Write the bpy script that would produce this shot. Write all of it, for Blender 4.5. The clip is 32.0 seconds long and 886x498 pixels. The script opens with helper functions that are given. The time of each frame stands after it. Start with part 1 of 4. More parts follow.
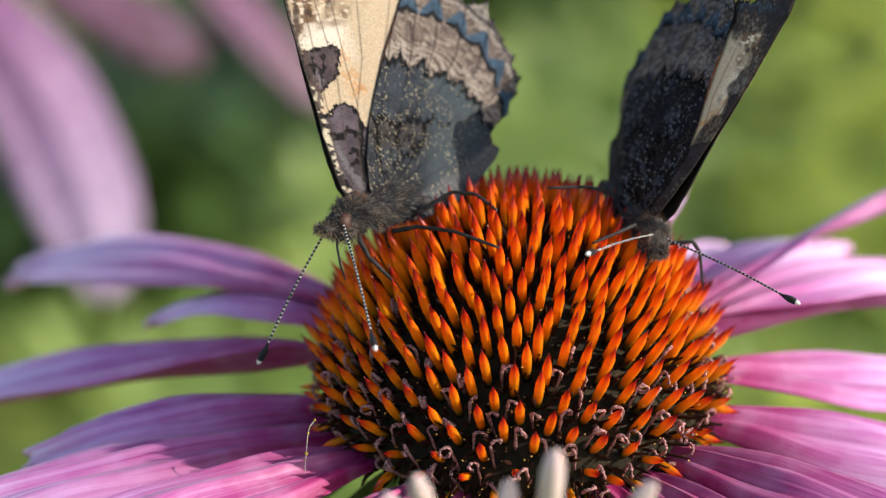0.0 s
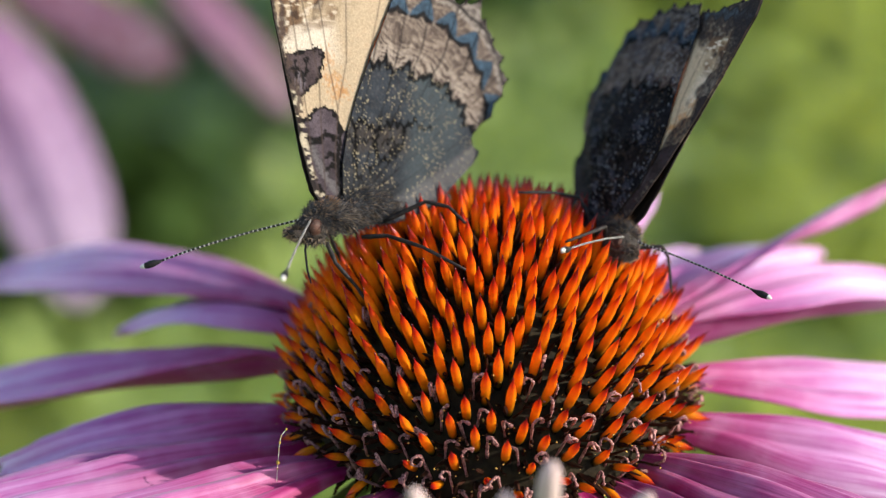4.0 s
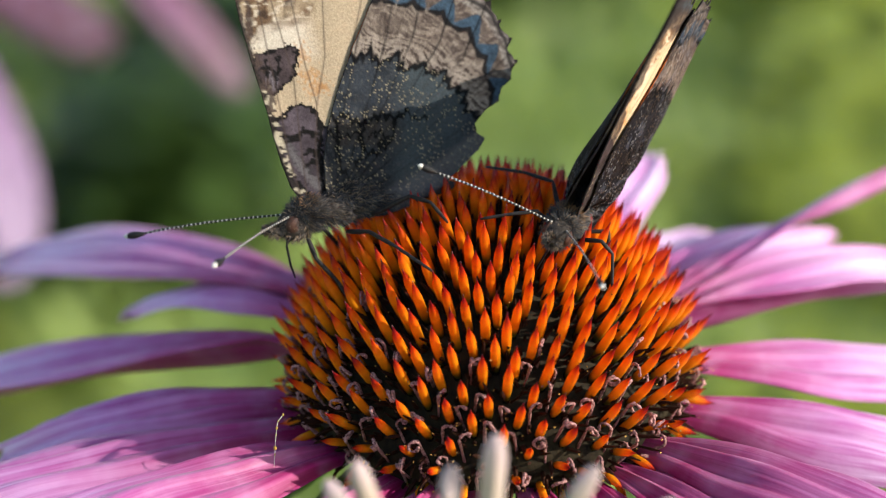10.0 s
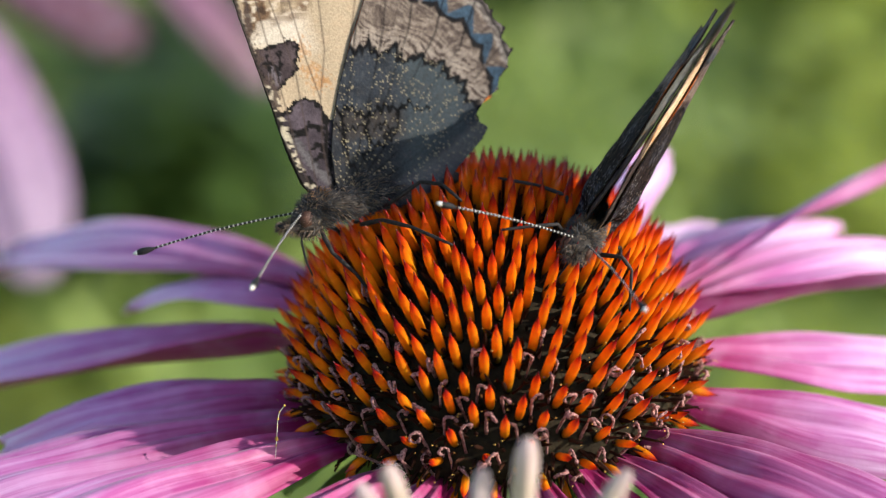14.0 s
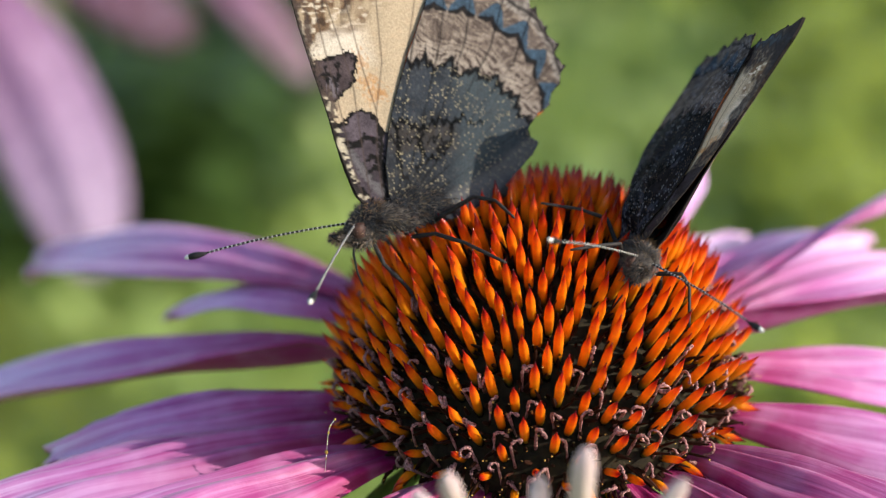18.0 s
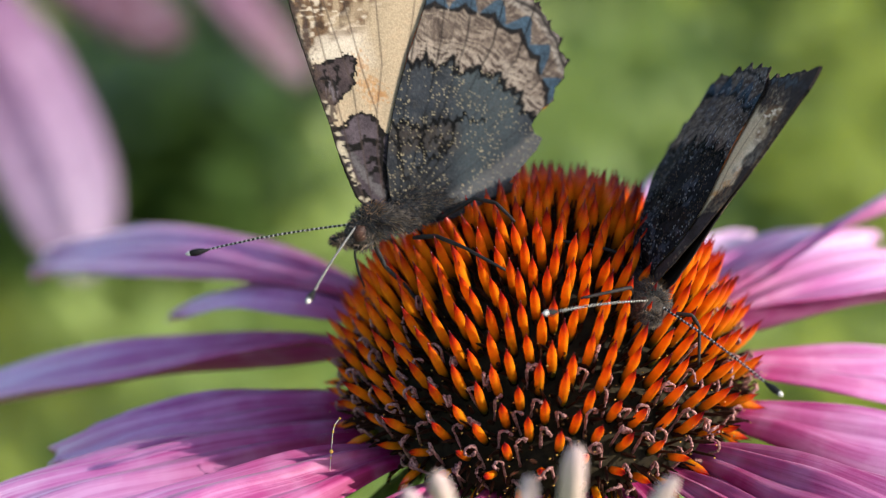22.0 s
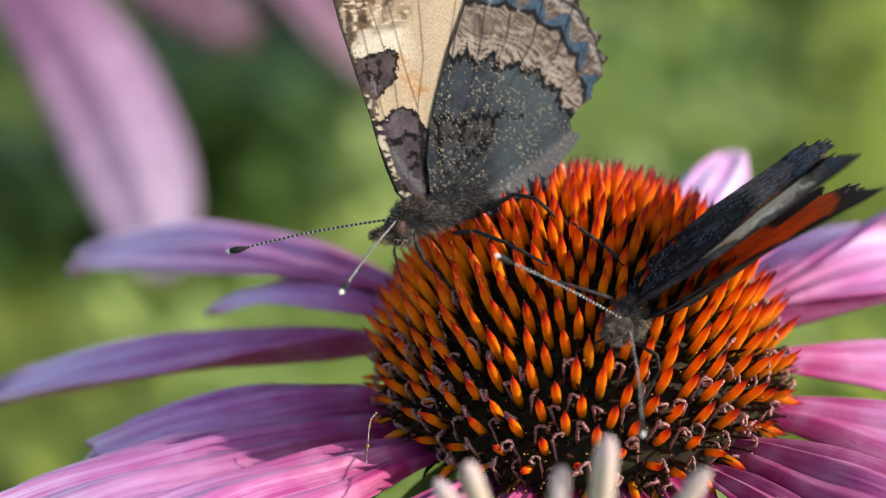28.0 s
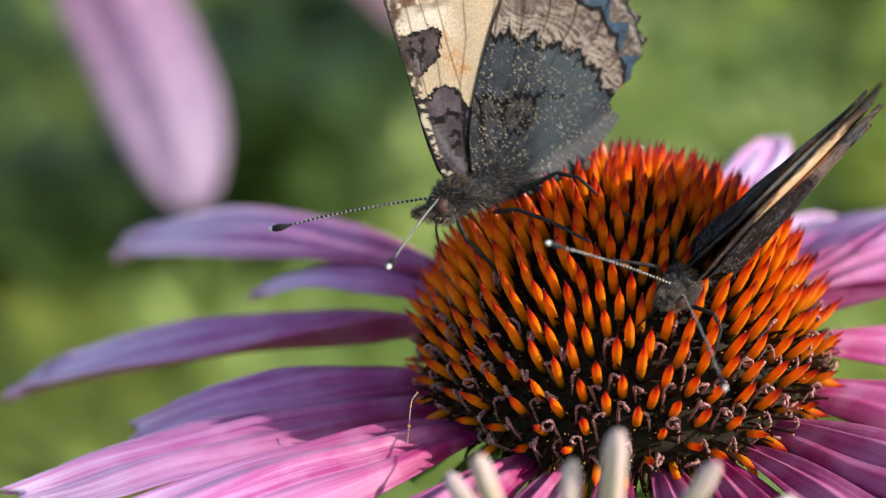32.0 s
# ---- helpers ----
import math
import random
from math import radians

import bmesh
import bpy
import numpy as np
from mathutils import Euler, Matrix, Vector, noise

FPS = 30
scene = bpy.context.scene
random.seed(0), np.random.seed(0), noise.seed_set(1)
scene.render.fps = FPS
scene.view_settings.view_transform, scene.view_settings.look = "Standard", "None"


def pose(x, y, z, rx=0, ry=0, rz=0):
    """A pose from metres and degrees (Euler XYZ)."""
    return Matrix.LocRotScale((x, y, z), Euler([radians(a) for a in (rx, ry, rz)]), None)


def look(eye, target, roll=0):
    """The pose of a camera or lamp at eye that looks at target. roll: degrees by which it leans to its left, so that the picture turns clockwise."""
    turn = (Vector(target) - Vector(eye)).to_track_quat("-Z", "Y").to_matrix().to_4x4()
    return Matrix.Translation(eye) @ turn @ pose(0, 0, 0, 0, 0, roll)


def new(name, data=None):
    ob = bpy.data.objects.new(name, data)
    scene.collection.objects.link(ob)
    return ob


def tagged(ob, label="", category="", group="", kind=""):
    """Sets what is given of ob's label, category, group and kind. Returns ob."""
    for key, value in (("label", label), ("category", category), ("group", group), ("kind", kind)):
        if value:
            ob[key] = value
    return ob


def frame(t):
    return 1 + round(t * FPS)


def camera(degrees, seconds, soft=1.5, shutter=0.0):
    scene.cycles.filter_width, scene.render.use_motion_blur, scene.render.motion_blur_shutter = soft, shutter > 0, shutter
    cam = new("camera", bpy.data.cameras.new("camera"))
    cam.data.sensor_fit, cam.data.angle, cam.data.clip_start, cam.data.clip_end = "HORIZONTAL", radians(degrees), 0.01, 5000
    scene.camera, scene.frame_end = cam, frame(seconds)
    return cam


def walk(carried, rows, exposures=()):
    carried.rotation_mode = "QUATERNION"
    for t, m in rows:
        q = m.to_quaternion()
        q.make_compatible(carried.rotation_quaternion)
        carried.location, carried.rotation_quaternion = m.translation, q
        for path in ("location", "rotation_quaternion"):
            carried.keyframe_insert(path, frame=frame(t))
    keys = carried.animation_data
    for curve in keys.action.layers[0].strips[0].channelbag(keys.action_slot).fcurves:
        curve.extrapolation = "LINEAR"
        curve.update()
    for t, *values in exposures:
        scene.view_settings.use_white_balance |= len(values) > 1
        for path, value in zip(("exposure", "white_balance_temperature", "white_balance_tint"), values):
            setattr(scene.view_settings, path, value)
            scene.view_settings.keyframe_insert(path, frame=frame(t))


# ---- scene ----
cam = camera(24.0, 32.0, soft=1.2)
cam.data.dof.use_dof = True
cam.data.dof.focus_distance = 0.175
cam.data.dof.aperture_fstop = 17.0
walk(cam, [
    (0, pose(-0.00859, -0.17196, 0.62990, 68.526, -0.588, -0.321)),
    (0.5, pose(-0.00859, -0.17210, 0.63005, 68.500, -0.528, -0.557)),
    (1, pose(-0.00885, -0.17179, 0.63017, 68.466, -0.586, -0.444)),
    (1.5, pose(-0.00883, -0.17155, 0.62987, 68.596, -0.634, 0.021)),
    (2, pose(-0.00907, -0.17135, 0.62976, 68.726, -0.679, 0.288)),
    (2.5, pose(-0.00876, -0.17150, 0.62975, 68.803, -0.711, 0.400)),
    (3, pose(-0.00865, -0.17138, 0.62996, 68.710, -0.656, -0.111)),
    (3.5, pose(-0.00845, -0.17163, 0.63003, 68.694, -0.723, -0.737)),
    (4, pose(-0.00821, -0.17174, 0.63027, 68.628, -0.636, -1.023)),
    (4.5, pose(-0.00827, -0.17129, 0.63038, 68.575, -0.616, -0.691)),
    (6.5, pose(-0.00461, -0.16995, 0.62999, 68.428, -0.276, 0.340)),
    (7, pose(-0.00401, -0.16996, 0.62988, 68.321, -0.193, 0.054)),
    (7.5, pose(-0.00373, -0.16959, 0.63000, 68.123, -0.097, 0.035)),
    (8, pose(-0.00368, -0.16969, 0.62988, 68.135, -0.017, 0.309)),
    (8.5, pose(-0.00375, -0.16989, 0.62985, 68.126, 0.139, 0.665)),
    (9, pose(-0.00363, -0.16979, 0.62962, 68.152, 0.053, 1.040)),
    (9.5, pose(-0.00383, -0.17001, 0.62987, 68.091, 0.138, 0.752)),
    (10, pose(-0.00433, -0.17032, 0.63030, 68.000, 0.000, 0.000)),
    (10.5, pose(-0.00280, -0.17036, 0.63005, 67.980, 0.047, -0.338)),
    (11, pose(-0.00214, -0.17066, 0.62997, 67.863, 0.206, -0.894)),
    (11.5, pose(-0.00188, -0.17050, 0.63045, 67.644, 0.360, -1.112)),
    (12, pose(-0.00219, -0.16999, 0.63050, 67.744, 0.257, -0.508)),
    (12.5, pose(-0.00293, -0.16950, 0.63023, 67.995, 0.148, 0.351)),
    (13, pose(-0.00333, -0.16933, 0.62972, 68.212, 0.111, 1.143)),
    (13.5, pose(-0.00327, -0.16961, 0.62931, 68.225, 0.076, 1.304)),
    (14, pose(-0.00299, -0.17018, 0.62940, 67.998, 0.185, 0.451)),
    (14.5, pose(-0.00301, -0.17087, 0.62963, 67.767, 0.279, -0.647)),
    (16.5, pose(-0.00815, -0.17055, 0.63292, 67.290, -0.163, -0.152)),
    (17, pose(-0.00934, -0.16978, 0.63285, 67.544, -0.390, 0.623)),
    (17.5, pose(-0.00999, -0.16964, 0.63303, 67.573, -0.536, 0.574)),
    (18, pose(-0.00866, -0.17044, 0.63255, 67.512, -0.391, 0.185)),
    (18.5, pose(-0.00723, -0.17105, 0.63209, 67.385, -0.045, -0.409)),
    (19, pose(-0.00680, -0.17127, 0.63209, 67.228, 0.111, -1.024)),
    (19.5, pose(-0.00725, -0.17120, 0.63255, 67.137, 0.035, -1.095)),
    (20, pose(-0.00804, -0.17078, 0.63282, 67.207, -0.125, -0.585)),
    (20.5, pose(-0.00877, -0.17030, 0.63284, 67.388, -0.244, 0.051)),
    (21, pose(-0.00917, -0.16993, 0.63263, 67.554, -0.355, 0.717)),
    (21.5, pose(-0.00883, -0.17006, 0.63246, 67.584, -0.239, 0.764)),
    (22, pose(-0.00832, -0.17029, 0.63233, 67.522, -0.133, 0.322)),
    (22.5, pose(-0.00789, -0.17062, 0.63225, 67.451, -0.126, -0.166)),
    (23, pose(-0.00751, -0.17109, 0.63236, 67.359, -0.105, -0.727)),
    (23.5, pose(-0.00801, -0.17073, 0.63301, 67.186, -0.124, -1.102)),
    (24, pose(-0.00862, -0.17019, 0.63344, 67.230, -0.165, -0.829)),
    (24.5, pose(-0.00899, -0.16991, 0.63337, 67.416, -0.283, -0.269)),
    (25, pose(-0.00987, -0.16975, 0.63333, 67.523, -0.404, 0.360)),
    (25.5, pose(-0.01030, -0.16959, 0.63346, 67.423, -0.297, 0.863)),
    (27.5, pose(-0.00845, -0.17019, 0.63154, 67.554, 0.172, 1.294)),
    (28, pose(-0.00854, -0.17037, 0.63170, 67.569, 0.170, 1.208)),
    (28.5, pose(-0.00881, -0.17021, 0.63233, 67.500, 0.090, 1.039)),
    (29, pose(-0.00913, -0.17032, 0.63243, 67.623, 0.056, 1.258)),
    (29.5, pose(-0.00982, -0.16980, 0.63256, 67.723, -0.062, 2.063)),
    (30, pose(-0.01067, -0.16929, 0.63261, 67.917, -0.222, 2.650)),
    (30.5, pose(-0.01070, -0.16961, 0.63194, 67.994, -0.178, 2.533)),
    (31, pose(-0.01000, -0.17019, 0.63099, 67.910, 0.060, 2.311)),
    (31.5, pose(-0.00887, -0.17095, 0.63050, 67.788, 0.446, 2.424)),
    (32, pose(-0.00790, -0.17156, 0.63011, 67.673, 0.620, 2.466)),
])

# ---- world, sun ----
SUN = Vector((0.84, -0.23, 0.43)).normalized()
world = bpy.data.worlds.new("sky")
scene.world = world
world.use_nodes = True
wn = world.node_tree
sky = wn.nodes.new("ShaderNodeTexSky")
sky.sky_type, sky.sun_disc = "NISHITA", False
sky.sun_elevation = math.asin(SUN.z)
sky.sun_rotation = math.atan2(SUN.x, SUN.y)
wn.links.new(sky.outputs[0], wn.nodes["Background"].inputs[0])
wn.nodes["Background"].inputs[1].default_value = 0.21
sun = new("sun", bpy.data.lights.new("sun", "SUN"))
sun.data.energy, sun.data.angle, sun.data.color = 4.9, radians(0.5), (1.0, 0.95, 0.86)
sun.matrix_world = look(SUN * 5, (0, 0, 0))
scene.view_settings.exposure = 0.56


# ---- materials ----
def material(name, rough=0.6, spec=0.3):
    m = bpy.data.materials.new(name)
    m.use_nodes = True
    b = m.node_tree.nodes["Principled BSDF"]
    b.inputs["Roughness"].default_value = rough
    b.inputs["Specular IOR Level"].default_value = spec
    return m, m.node_tree, b


def ramp(nt, fac, stops):
    r = nt.nodes.new("ShaderNodeValToRGB")
    while len(r.color_ramp.elements) < len(stops):
        r.color_ramp.elements.new(0.5)
    for e, (p, c) in zip(r.color_ramp.elements, stops):
        e.position, e.color = p, (*c, 1)
    nt.links.new(fac, r.inputs[0])
    return r.outputs[0]


def noise_tex(nt, scale, detail=3.0, vec=None, rough=0.5):
    n = nt.nodes.new("ShaderNodeTexNoise")
    n.inputs["Scale"].default_value, n.inputs["Detail"].default_value = scale, detail
    n.inputs["Roughness"].default_value = rough
    if vec is not None:
        nt.links.new(vec, n.inputs["Vector"])
    return n.outputs["Fac"]


def coord(nt, kind):
    return nt.nodes.new("ShaderNodeTexCoord").outputs[kind]


def mix(nt, fac, a, b, mode="MIX"):
    m = nt.nodes.new("ShaderNodeMix")
    m.data_type, m.blend_type = "RGBA", mode
    for i, v in ((0, fac), (6, a), (7, b)):
        if isinstance(v, (int, float)):
            m.inputs[i].default_value = v
        elif isinstance(v, tuple):
            m.inputs[i].default_value = (*v, 1)
        else:
            nt.links.new(v, m.inputs[i])
    return m.outputs[2]


def calc(nt, op, a, b=0.0):
    m = nt.nodes.new("ShaderNodeMath")
    m.operation = op
    for i, v in enumerate((a, b)):
        if isinstance(v, (int, float)):
            m.inputs[i].default_value = v
        else:
            nt.links.new(v, m.inputs[i])
    return m.outputs[0]


def bump(nt, b, height, strength, distance):
    n = nt.nodes.new("ShaderNodeBump")
    n.inputs["Strength"].default_value, n.inputs["Distance"].default_value = strength, distance
    nt.links.new(height, n.inputs["Height"])
    nt.links.new(n.outputs[0], b.inputs["Normal"])


def leafy(nt, b, colour, through_colour, share):
    """Thin tissue: part of the light passes through it."""
    t = nt.nodes.new("ShaderNodeBsdfTranslucent")
    if isinstance(through_colour, tuple):
        t.inputs[0].default_value = (*through_colour, 1)
    else:
        nt.links.new(through_colour, t.inputs[0])
    s = nt.nodes.new("ShaderNodeMixShader")
    s.inputs[0].default_value = share
    nt.links.new(b.outputs[0], s.inputs[1])
    nt.links.new(t.outputs[0], s.inputs[2])
    nt.links.new(s.outputs[0], nt.nodes["Material Output"].inputs[0])


def petal_material(name, base, mid, tip, share=0.3, groove=(0.68, 0.28, 0.54)):
    m, nt, b = material(name, 0.5, 0.3)
    b.inputs["Sheen Weight"].default_value, b.inputs["Sheen Roughness"].default_value = 0.12, 0.4
    uv = coord(nt, "UV")
    sep = nt.nodes.new("ShaderNodeSeparateXYZ")
    nt.links.new(uv, sep.inputs[0])
    along = ramp(nt, sep.outputs[0], [(0.13, base), (0.33, tuple(0.6 * b + 0.4 * m for b, m in zip(base, mid))), (0.56, mid), (0.86, tip)])
    streak_map = nt.nodes.new("ShaderNodeMapping")
    streak_map.inputs["Scale"].default_value = (1.3, 17.0, 1.0)
    nt.links.new(uv, streak_map.inputs[0])
    streak = noise_tex(nt, 1.0, 4.0, streak_map.outputs[0], 0.6)
    darker = mix(nt, 1.0, along, groove, "MULTIPLY")
    col = mix(nt, ramp(nt, streak, [(0.40, (0, 0, 0)), (0.60, (1, 1, 1))]), darker, along)
    blot = noise_tex(nt, 260.0, 3.0, coord(nt, "Object"))
    col = mix(nt, ramp(nt, blot, [(0.45, (0, 0, 0)), (0.75, (0.35, 0.35, 0.35))]), col, mix(nt, 0.5, col, (0.85, 0.62, 0.85)))
    nt.links.new(col, b.inputs["Base Color"])
    fine = noise_tex(nt, 2500.0, 2.0, coord(nt, "Object"))
    bump(nt, b, calc(nt, "ADD", calc(nt, "MULTIPLY", streak, 1.0), calc(nt, "MULTIPLY", fine, 0.25)), 0.5, 0.0003)
    leafy(nt, b, col, mix(nt, 1.0, col, (1.0, 0.55, 0.85), "MULTIPLY"), share)
    return m


M_PETAL = petal_material("pink_petal", (0.36, 0.010, 0.12), (0.60, 0.275, 0.51), (0.80, 0.63, 0.79), 0.2)
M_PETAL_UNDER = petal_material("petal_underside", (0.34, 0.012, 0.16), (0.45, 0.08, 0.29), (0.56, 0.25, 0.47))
# Petal copy for the far flower, with the light on it put into colour.
M_PETAL_FAR = petal_material("far_petal_light_tone", (0.19, 0.07, 0.155), (0.235, 0.135, 0.235), (0.28, 0.20, 0.295), 0.3, (0.85, 0.75, 0.88))
M_PALE = petal_material("pale_petal", (0.46, 0.38, 0.25), (0.56, 0.44, 0.38), (0.64, 0.48, 0.49), 0.2, (0.85, 0.85, 0.72))


def spine_material(name, stops):
    m, nt, b = material(name, 0.22, 0.55)
    sep = nt.nodes.new("ShaderNodeSeparateXYZ")
    nt.links.new(coord(nt, "UV"), sep.inputs[0])
    rnd = nt.nodes.new("ShaderNodeObjectInfo").outputs["Random"]
    z = calc(nt, "ADD", sep.outputs[0], calc(nt, "MULTIPLY", calc(nt, "SUBTRACT", rnd, 0.5), 0.14))
    col = ramp(nt, z, stops)
    grain = noise_tex(nt, 1400.0, 3.0, coord(nt, "Object"))
    col = mix(nt, ramp(nt, grain, [(0.4, (0, 0, 0)), (0.8, (0.4, 0.4, 0.4))]), col, mix(nt, 1.0, col, (0.6, 0.4, 0.3), "MULTIPLY"))
    nt.links.new(col, b.inputs["Base Color"])
    bump(nt, b, grain, 0.3, 0.0001)
    leafy(nt, b, col, mix(nt, 1.0, col, (1.15, 1.0, 0.9), "MULTIPLY"), 0.42)
    return m


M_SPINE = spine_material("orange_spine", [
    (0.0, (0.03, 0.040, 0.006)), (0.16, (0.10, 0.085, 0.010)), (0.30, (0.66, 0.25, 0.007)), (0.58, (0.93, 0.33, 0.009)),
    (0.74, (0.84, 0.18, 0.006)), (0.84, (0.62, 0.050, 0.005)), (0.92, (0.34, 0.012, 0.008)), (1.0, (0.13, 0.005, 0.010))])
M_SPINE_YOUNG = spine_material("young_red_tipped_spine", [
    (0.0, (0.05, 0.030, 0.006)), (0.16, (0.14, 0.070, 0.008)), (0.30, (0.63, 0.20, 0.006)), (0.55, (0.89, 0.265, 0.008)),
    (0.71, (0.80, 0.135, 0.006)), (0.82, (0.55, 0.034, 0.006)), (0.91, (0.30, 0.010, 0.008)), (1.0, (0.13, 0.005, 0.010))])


def plain(name, a, c, scale, rough=0.7, spec=0.2, bumped=0.0003, share=0.0, detail=4.0):
    m, nt, b = material(name, rough, spec)
    n = noise_tex(nt, scale, detail, coord(nt, "Object"), 0.6)
    col = ramp(nt, n, [(0.3, a), (0.7, c)])
    nt.links.new(col, b.inputs["Base Color"])
    if bumped:
        bump(nt, b, n, 0.6, bumped)
    if share:
        leafy(nt, b, col, col, share)
    return m


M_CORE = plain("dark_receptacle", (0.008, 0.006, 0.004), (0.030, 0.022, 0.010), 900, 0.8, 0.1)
M_ANTHER = plain("mauve_anther", (0.06, 0.018, 0.018), (0.52, 0.27, 0.24), 5200, 0.8, 0.15, 0.0003, 0.0, 2.0)
M_POLLEN = plain("yellow_pollen", (0.30, 0.15, 0.03), (0.58, 0.36, 0.09), 3000, 0.8, 0.1, 0.0001)
M_STEM = plain("green_stem", (0.06, 0.11, 0.02), (0.16, 0.24, 0.06), 400, 0.6, 0.3)
M_FUR = plain("grey_brown_fur", (0.012, 0.010, 0.009), (0.075, 0.062, 0.052), 1500, 0.9, 0.1)
M_FURTIP = plain("tawny_hair", (0.08, 0.05, 0.03), (0.30, 0.22, 0.15), 800, 0.8, 0.2, 0)
M_RUFOUS = plain("rufous_hair", (0.09, 0.045, 0.02), (0.32, 0.175, 0.08), 800, 0.8, 0.2, 0)
M_DARKHAIR = plain("dark_hair", (0.012, 0.010, 0.010), (0.085, 0.082, 0.085), 800, 0.8, 0.2, 0)
M_LEG = plain("black_leg", (0.006, 0.005, 0.005), (0.035, 0.028, 0.025), 2500, 0.6, 0.15, 0.0001)
M_EYE = plain("brown_eye", (0.016, 0.008, 0.006), (0.075, 0.032, 0.020), 1600, 0.55, 0.2, 0.0001)
M_BLACK = plain("black_antenna", (0.006, 0.006, 0.006), (0.02, 0.018, 0.018), 3000, 0.6, 0.15, 0)
M_TIP = plain("white_antenna_tip", (0.45, 0.42, 0.37), (0.65, 0.62, 0.57), 3000, 0.6, 0.2, 0)
M_WHITE = plain("white_antenna_ring", (0.28, 0.255, 0.22), (0.52, 0.49, 0.45), 3000, 0.7, 0.2, 0)
M_SILK = plain("silk", (0.6, 0.55, 0.4), (0.8, 0.75, 0.6), 2000, 0.5, 0.4, 0)


def wing_material():
    m, nt, b = material("scaled_wing", 0.8, 0.03)
    at = nt.nodes.new("ShaderNodeAttribute")
    at.attribute_name = "tint"
    grain = noise_tex(nt, 5200.0, 2.0, coord(nt, "Object"), 0.7)
    col = mix(nt, 0.42, at.outputs["Color"], ramp(nt, grain, [(0.3, (0.25, 0.25, 0.25)), (0.7, (1.0, 1.0, 1.0))]), "MULTIPLY")
    nt.links.new(col, b.inputs["Base Color"])
    bump(nt, b, grain, 0.45, 0.0001)
    return m


M_WING = wing_material()


# ---- mesh helpers ----
def part(name, bm, mat, parent, label=""):
    me = bpy.data.meshes.new(name)
    bm.to_mesh(me)
    bm.free()
    for p in me.polygons:
        p.use_smooth = True
    me.materials.append(mat)
    return part_of(name, me, parent, label)


def part_of(name, me, parent, label="", m=None):
    ob = new(name, me)
    ob.parent = parent
    if m is not None:
        ob.matrix_basis = m
    if label:
        ob["label"] = label
    return ob


def sheet(me_name, rows, mat, uv=None, closed=False):
    """A mesh from a grid of points, rows of equal length."""
    n, k = len(rows), len(rows[0])
    verts = [p for r in rows for p in r]
    faces = [(i * k + j, i * k + (j + 1) % k, (i + 1) * k + (j + 1) % k, (i + 1) * k + j)
             for i in range(n - 1) for j in range(k if closed else k - 1)]
    me = bpy.data.meshes.new(me_name)
    me.from_pydata([tuple(v) for v in verts], [], faces)
    me.polygons.foreach_set("use_smooth", [True] * len(me.polygons))
    if uv:
        lay = me.uv_layers.new(name="uv")
        loops = np.zeros(len(me.loops), dtype=np.int32)
        me.loops.foreach_get("vertex_index", loops)
        flat = np.array([c for r in uv for c in r], dtype=np.float32)[loops]
        lay.data.foreach_set("uv", flat.ravel())
    me.materials.append(mat)
    return me


def tube_rows(points, radii, sides=8):
    """Rings round a line of points."""
    pts = [Vector(p) for p in points]
    rows, side = [], None
    for i, p in enumerate(pts):
        d = (pts[min(i + 1, len(pts) - 1)] - pts[max(i - 1, 0)]).normalized()
        if side is None:
            side = d.orthogonal().normalized()
        side = (side - d * side.dot(d)).normalized()
        up = d.cross(side)
        rows.append([p + radii[i] * (math.cos(a) * side + math.sin(a) * up) for a in [2 * math.pi * k / sides for k in range(sides)]])
    return rows


def tube(name, points, radii, mat, sides=8):
    r0 = [Vector(points[0])] * sides
    r1 = [Vector(points[-1])] * sides
    return sheet(name, [r0] + tube_rows(points, radii, sides) + [r1], mat, closed=True)


def smooth(a, b, x):
    t = min(max((x - a) / (b - a), 0.0), 1.0)
    return t * t * (3 - 2 * t)


MM = 0.001
# A far petal that hangs in shade; the shade is put into its colour.
M_PETAL_SHADED = petal_material("shaded_petal", (0.16, 0.075, 0.115), (0.12, 0.06, 0.08), (0.09, 0.05, 0.055), 0.15)
M_PETAL_ROSE = petal_material("dusky_rose_petal", (0.18, 0.08, 0.13), (0.22, 0.12, 0.17), (0.22, 0.16, 0.16), 0.2)


# ---- ground and meadow ----
def ground_sheet():
    m, nt, b = material("meadow_ground", 0.9, 0.1)
    pos = coord(nt, "Object")
    big = noise_tex(nt, 2.2, 1.0, pos)
    small = noise_tex(nt, 30.0, 4.0, pos)
    col = ramp(nt, calc(nt, "ADD", calc(nt, "MULTIPLY", big, 0.85), calc(nt, "MULTIPLY", small, 0.15)),
               [(0.3, (0.11, 0.15, 0.03)), (0.5, (0.23, 0.29, 0.065)), (0.7, (0.34, 0.39, 0.11))])
    nt.links.new(col, b.inputs["Base Color"])
    bump(nt, b, small, 0.6, 0.01)
    rows = []
    for i in range(61):
        y = -40 + 100 * (i / 60) if i not in (0, 60) else (-2000 if i == 0 else 3000)
        rows.append([(x, y, 0.0) for x in (-2000, -30, -10, -4, -2, -1, 0, 1, 2, 4, 10, 30, 2000)])
    me = sheet("ground", rows, m)
    tagged(new("ground", me), "green meadow ground, grassy and sunlit", "ground", kind="structure")


def blade(verts, faces, p, d, l, w, bend):
    s = d.cross(Vector((0, 0, 1))).normalized() * w
    k = len(verts)
    verts += [p - s * 0.4, p + s * 0.4, p + d * l * 0.55 + s, p + d * l * 0.55 - s, p + d * l + bend]
    faces += [(k, k + 1, k + 2, k + 3), (k + 3, k + 2, k + 4)]


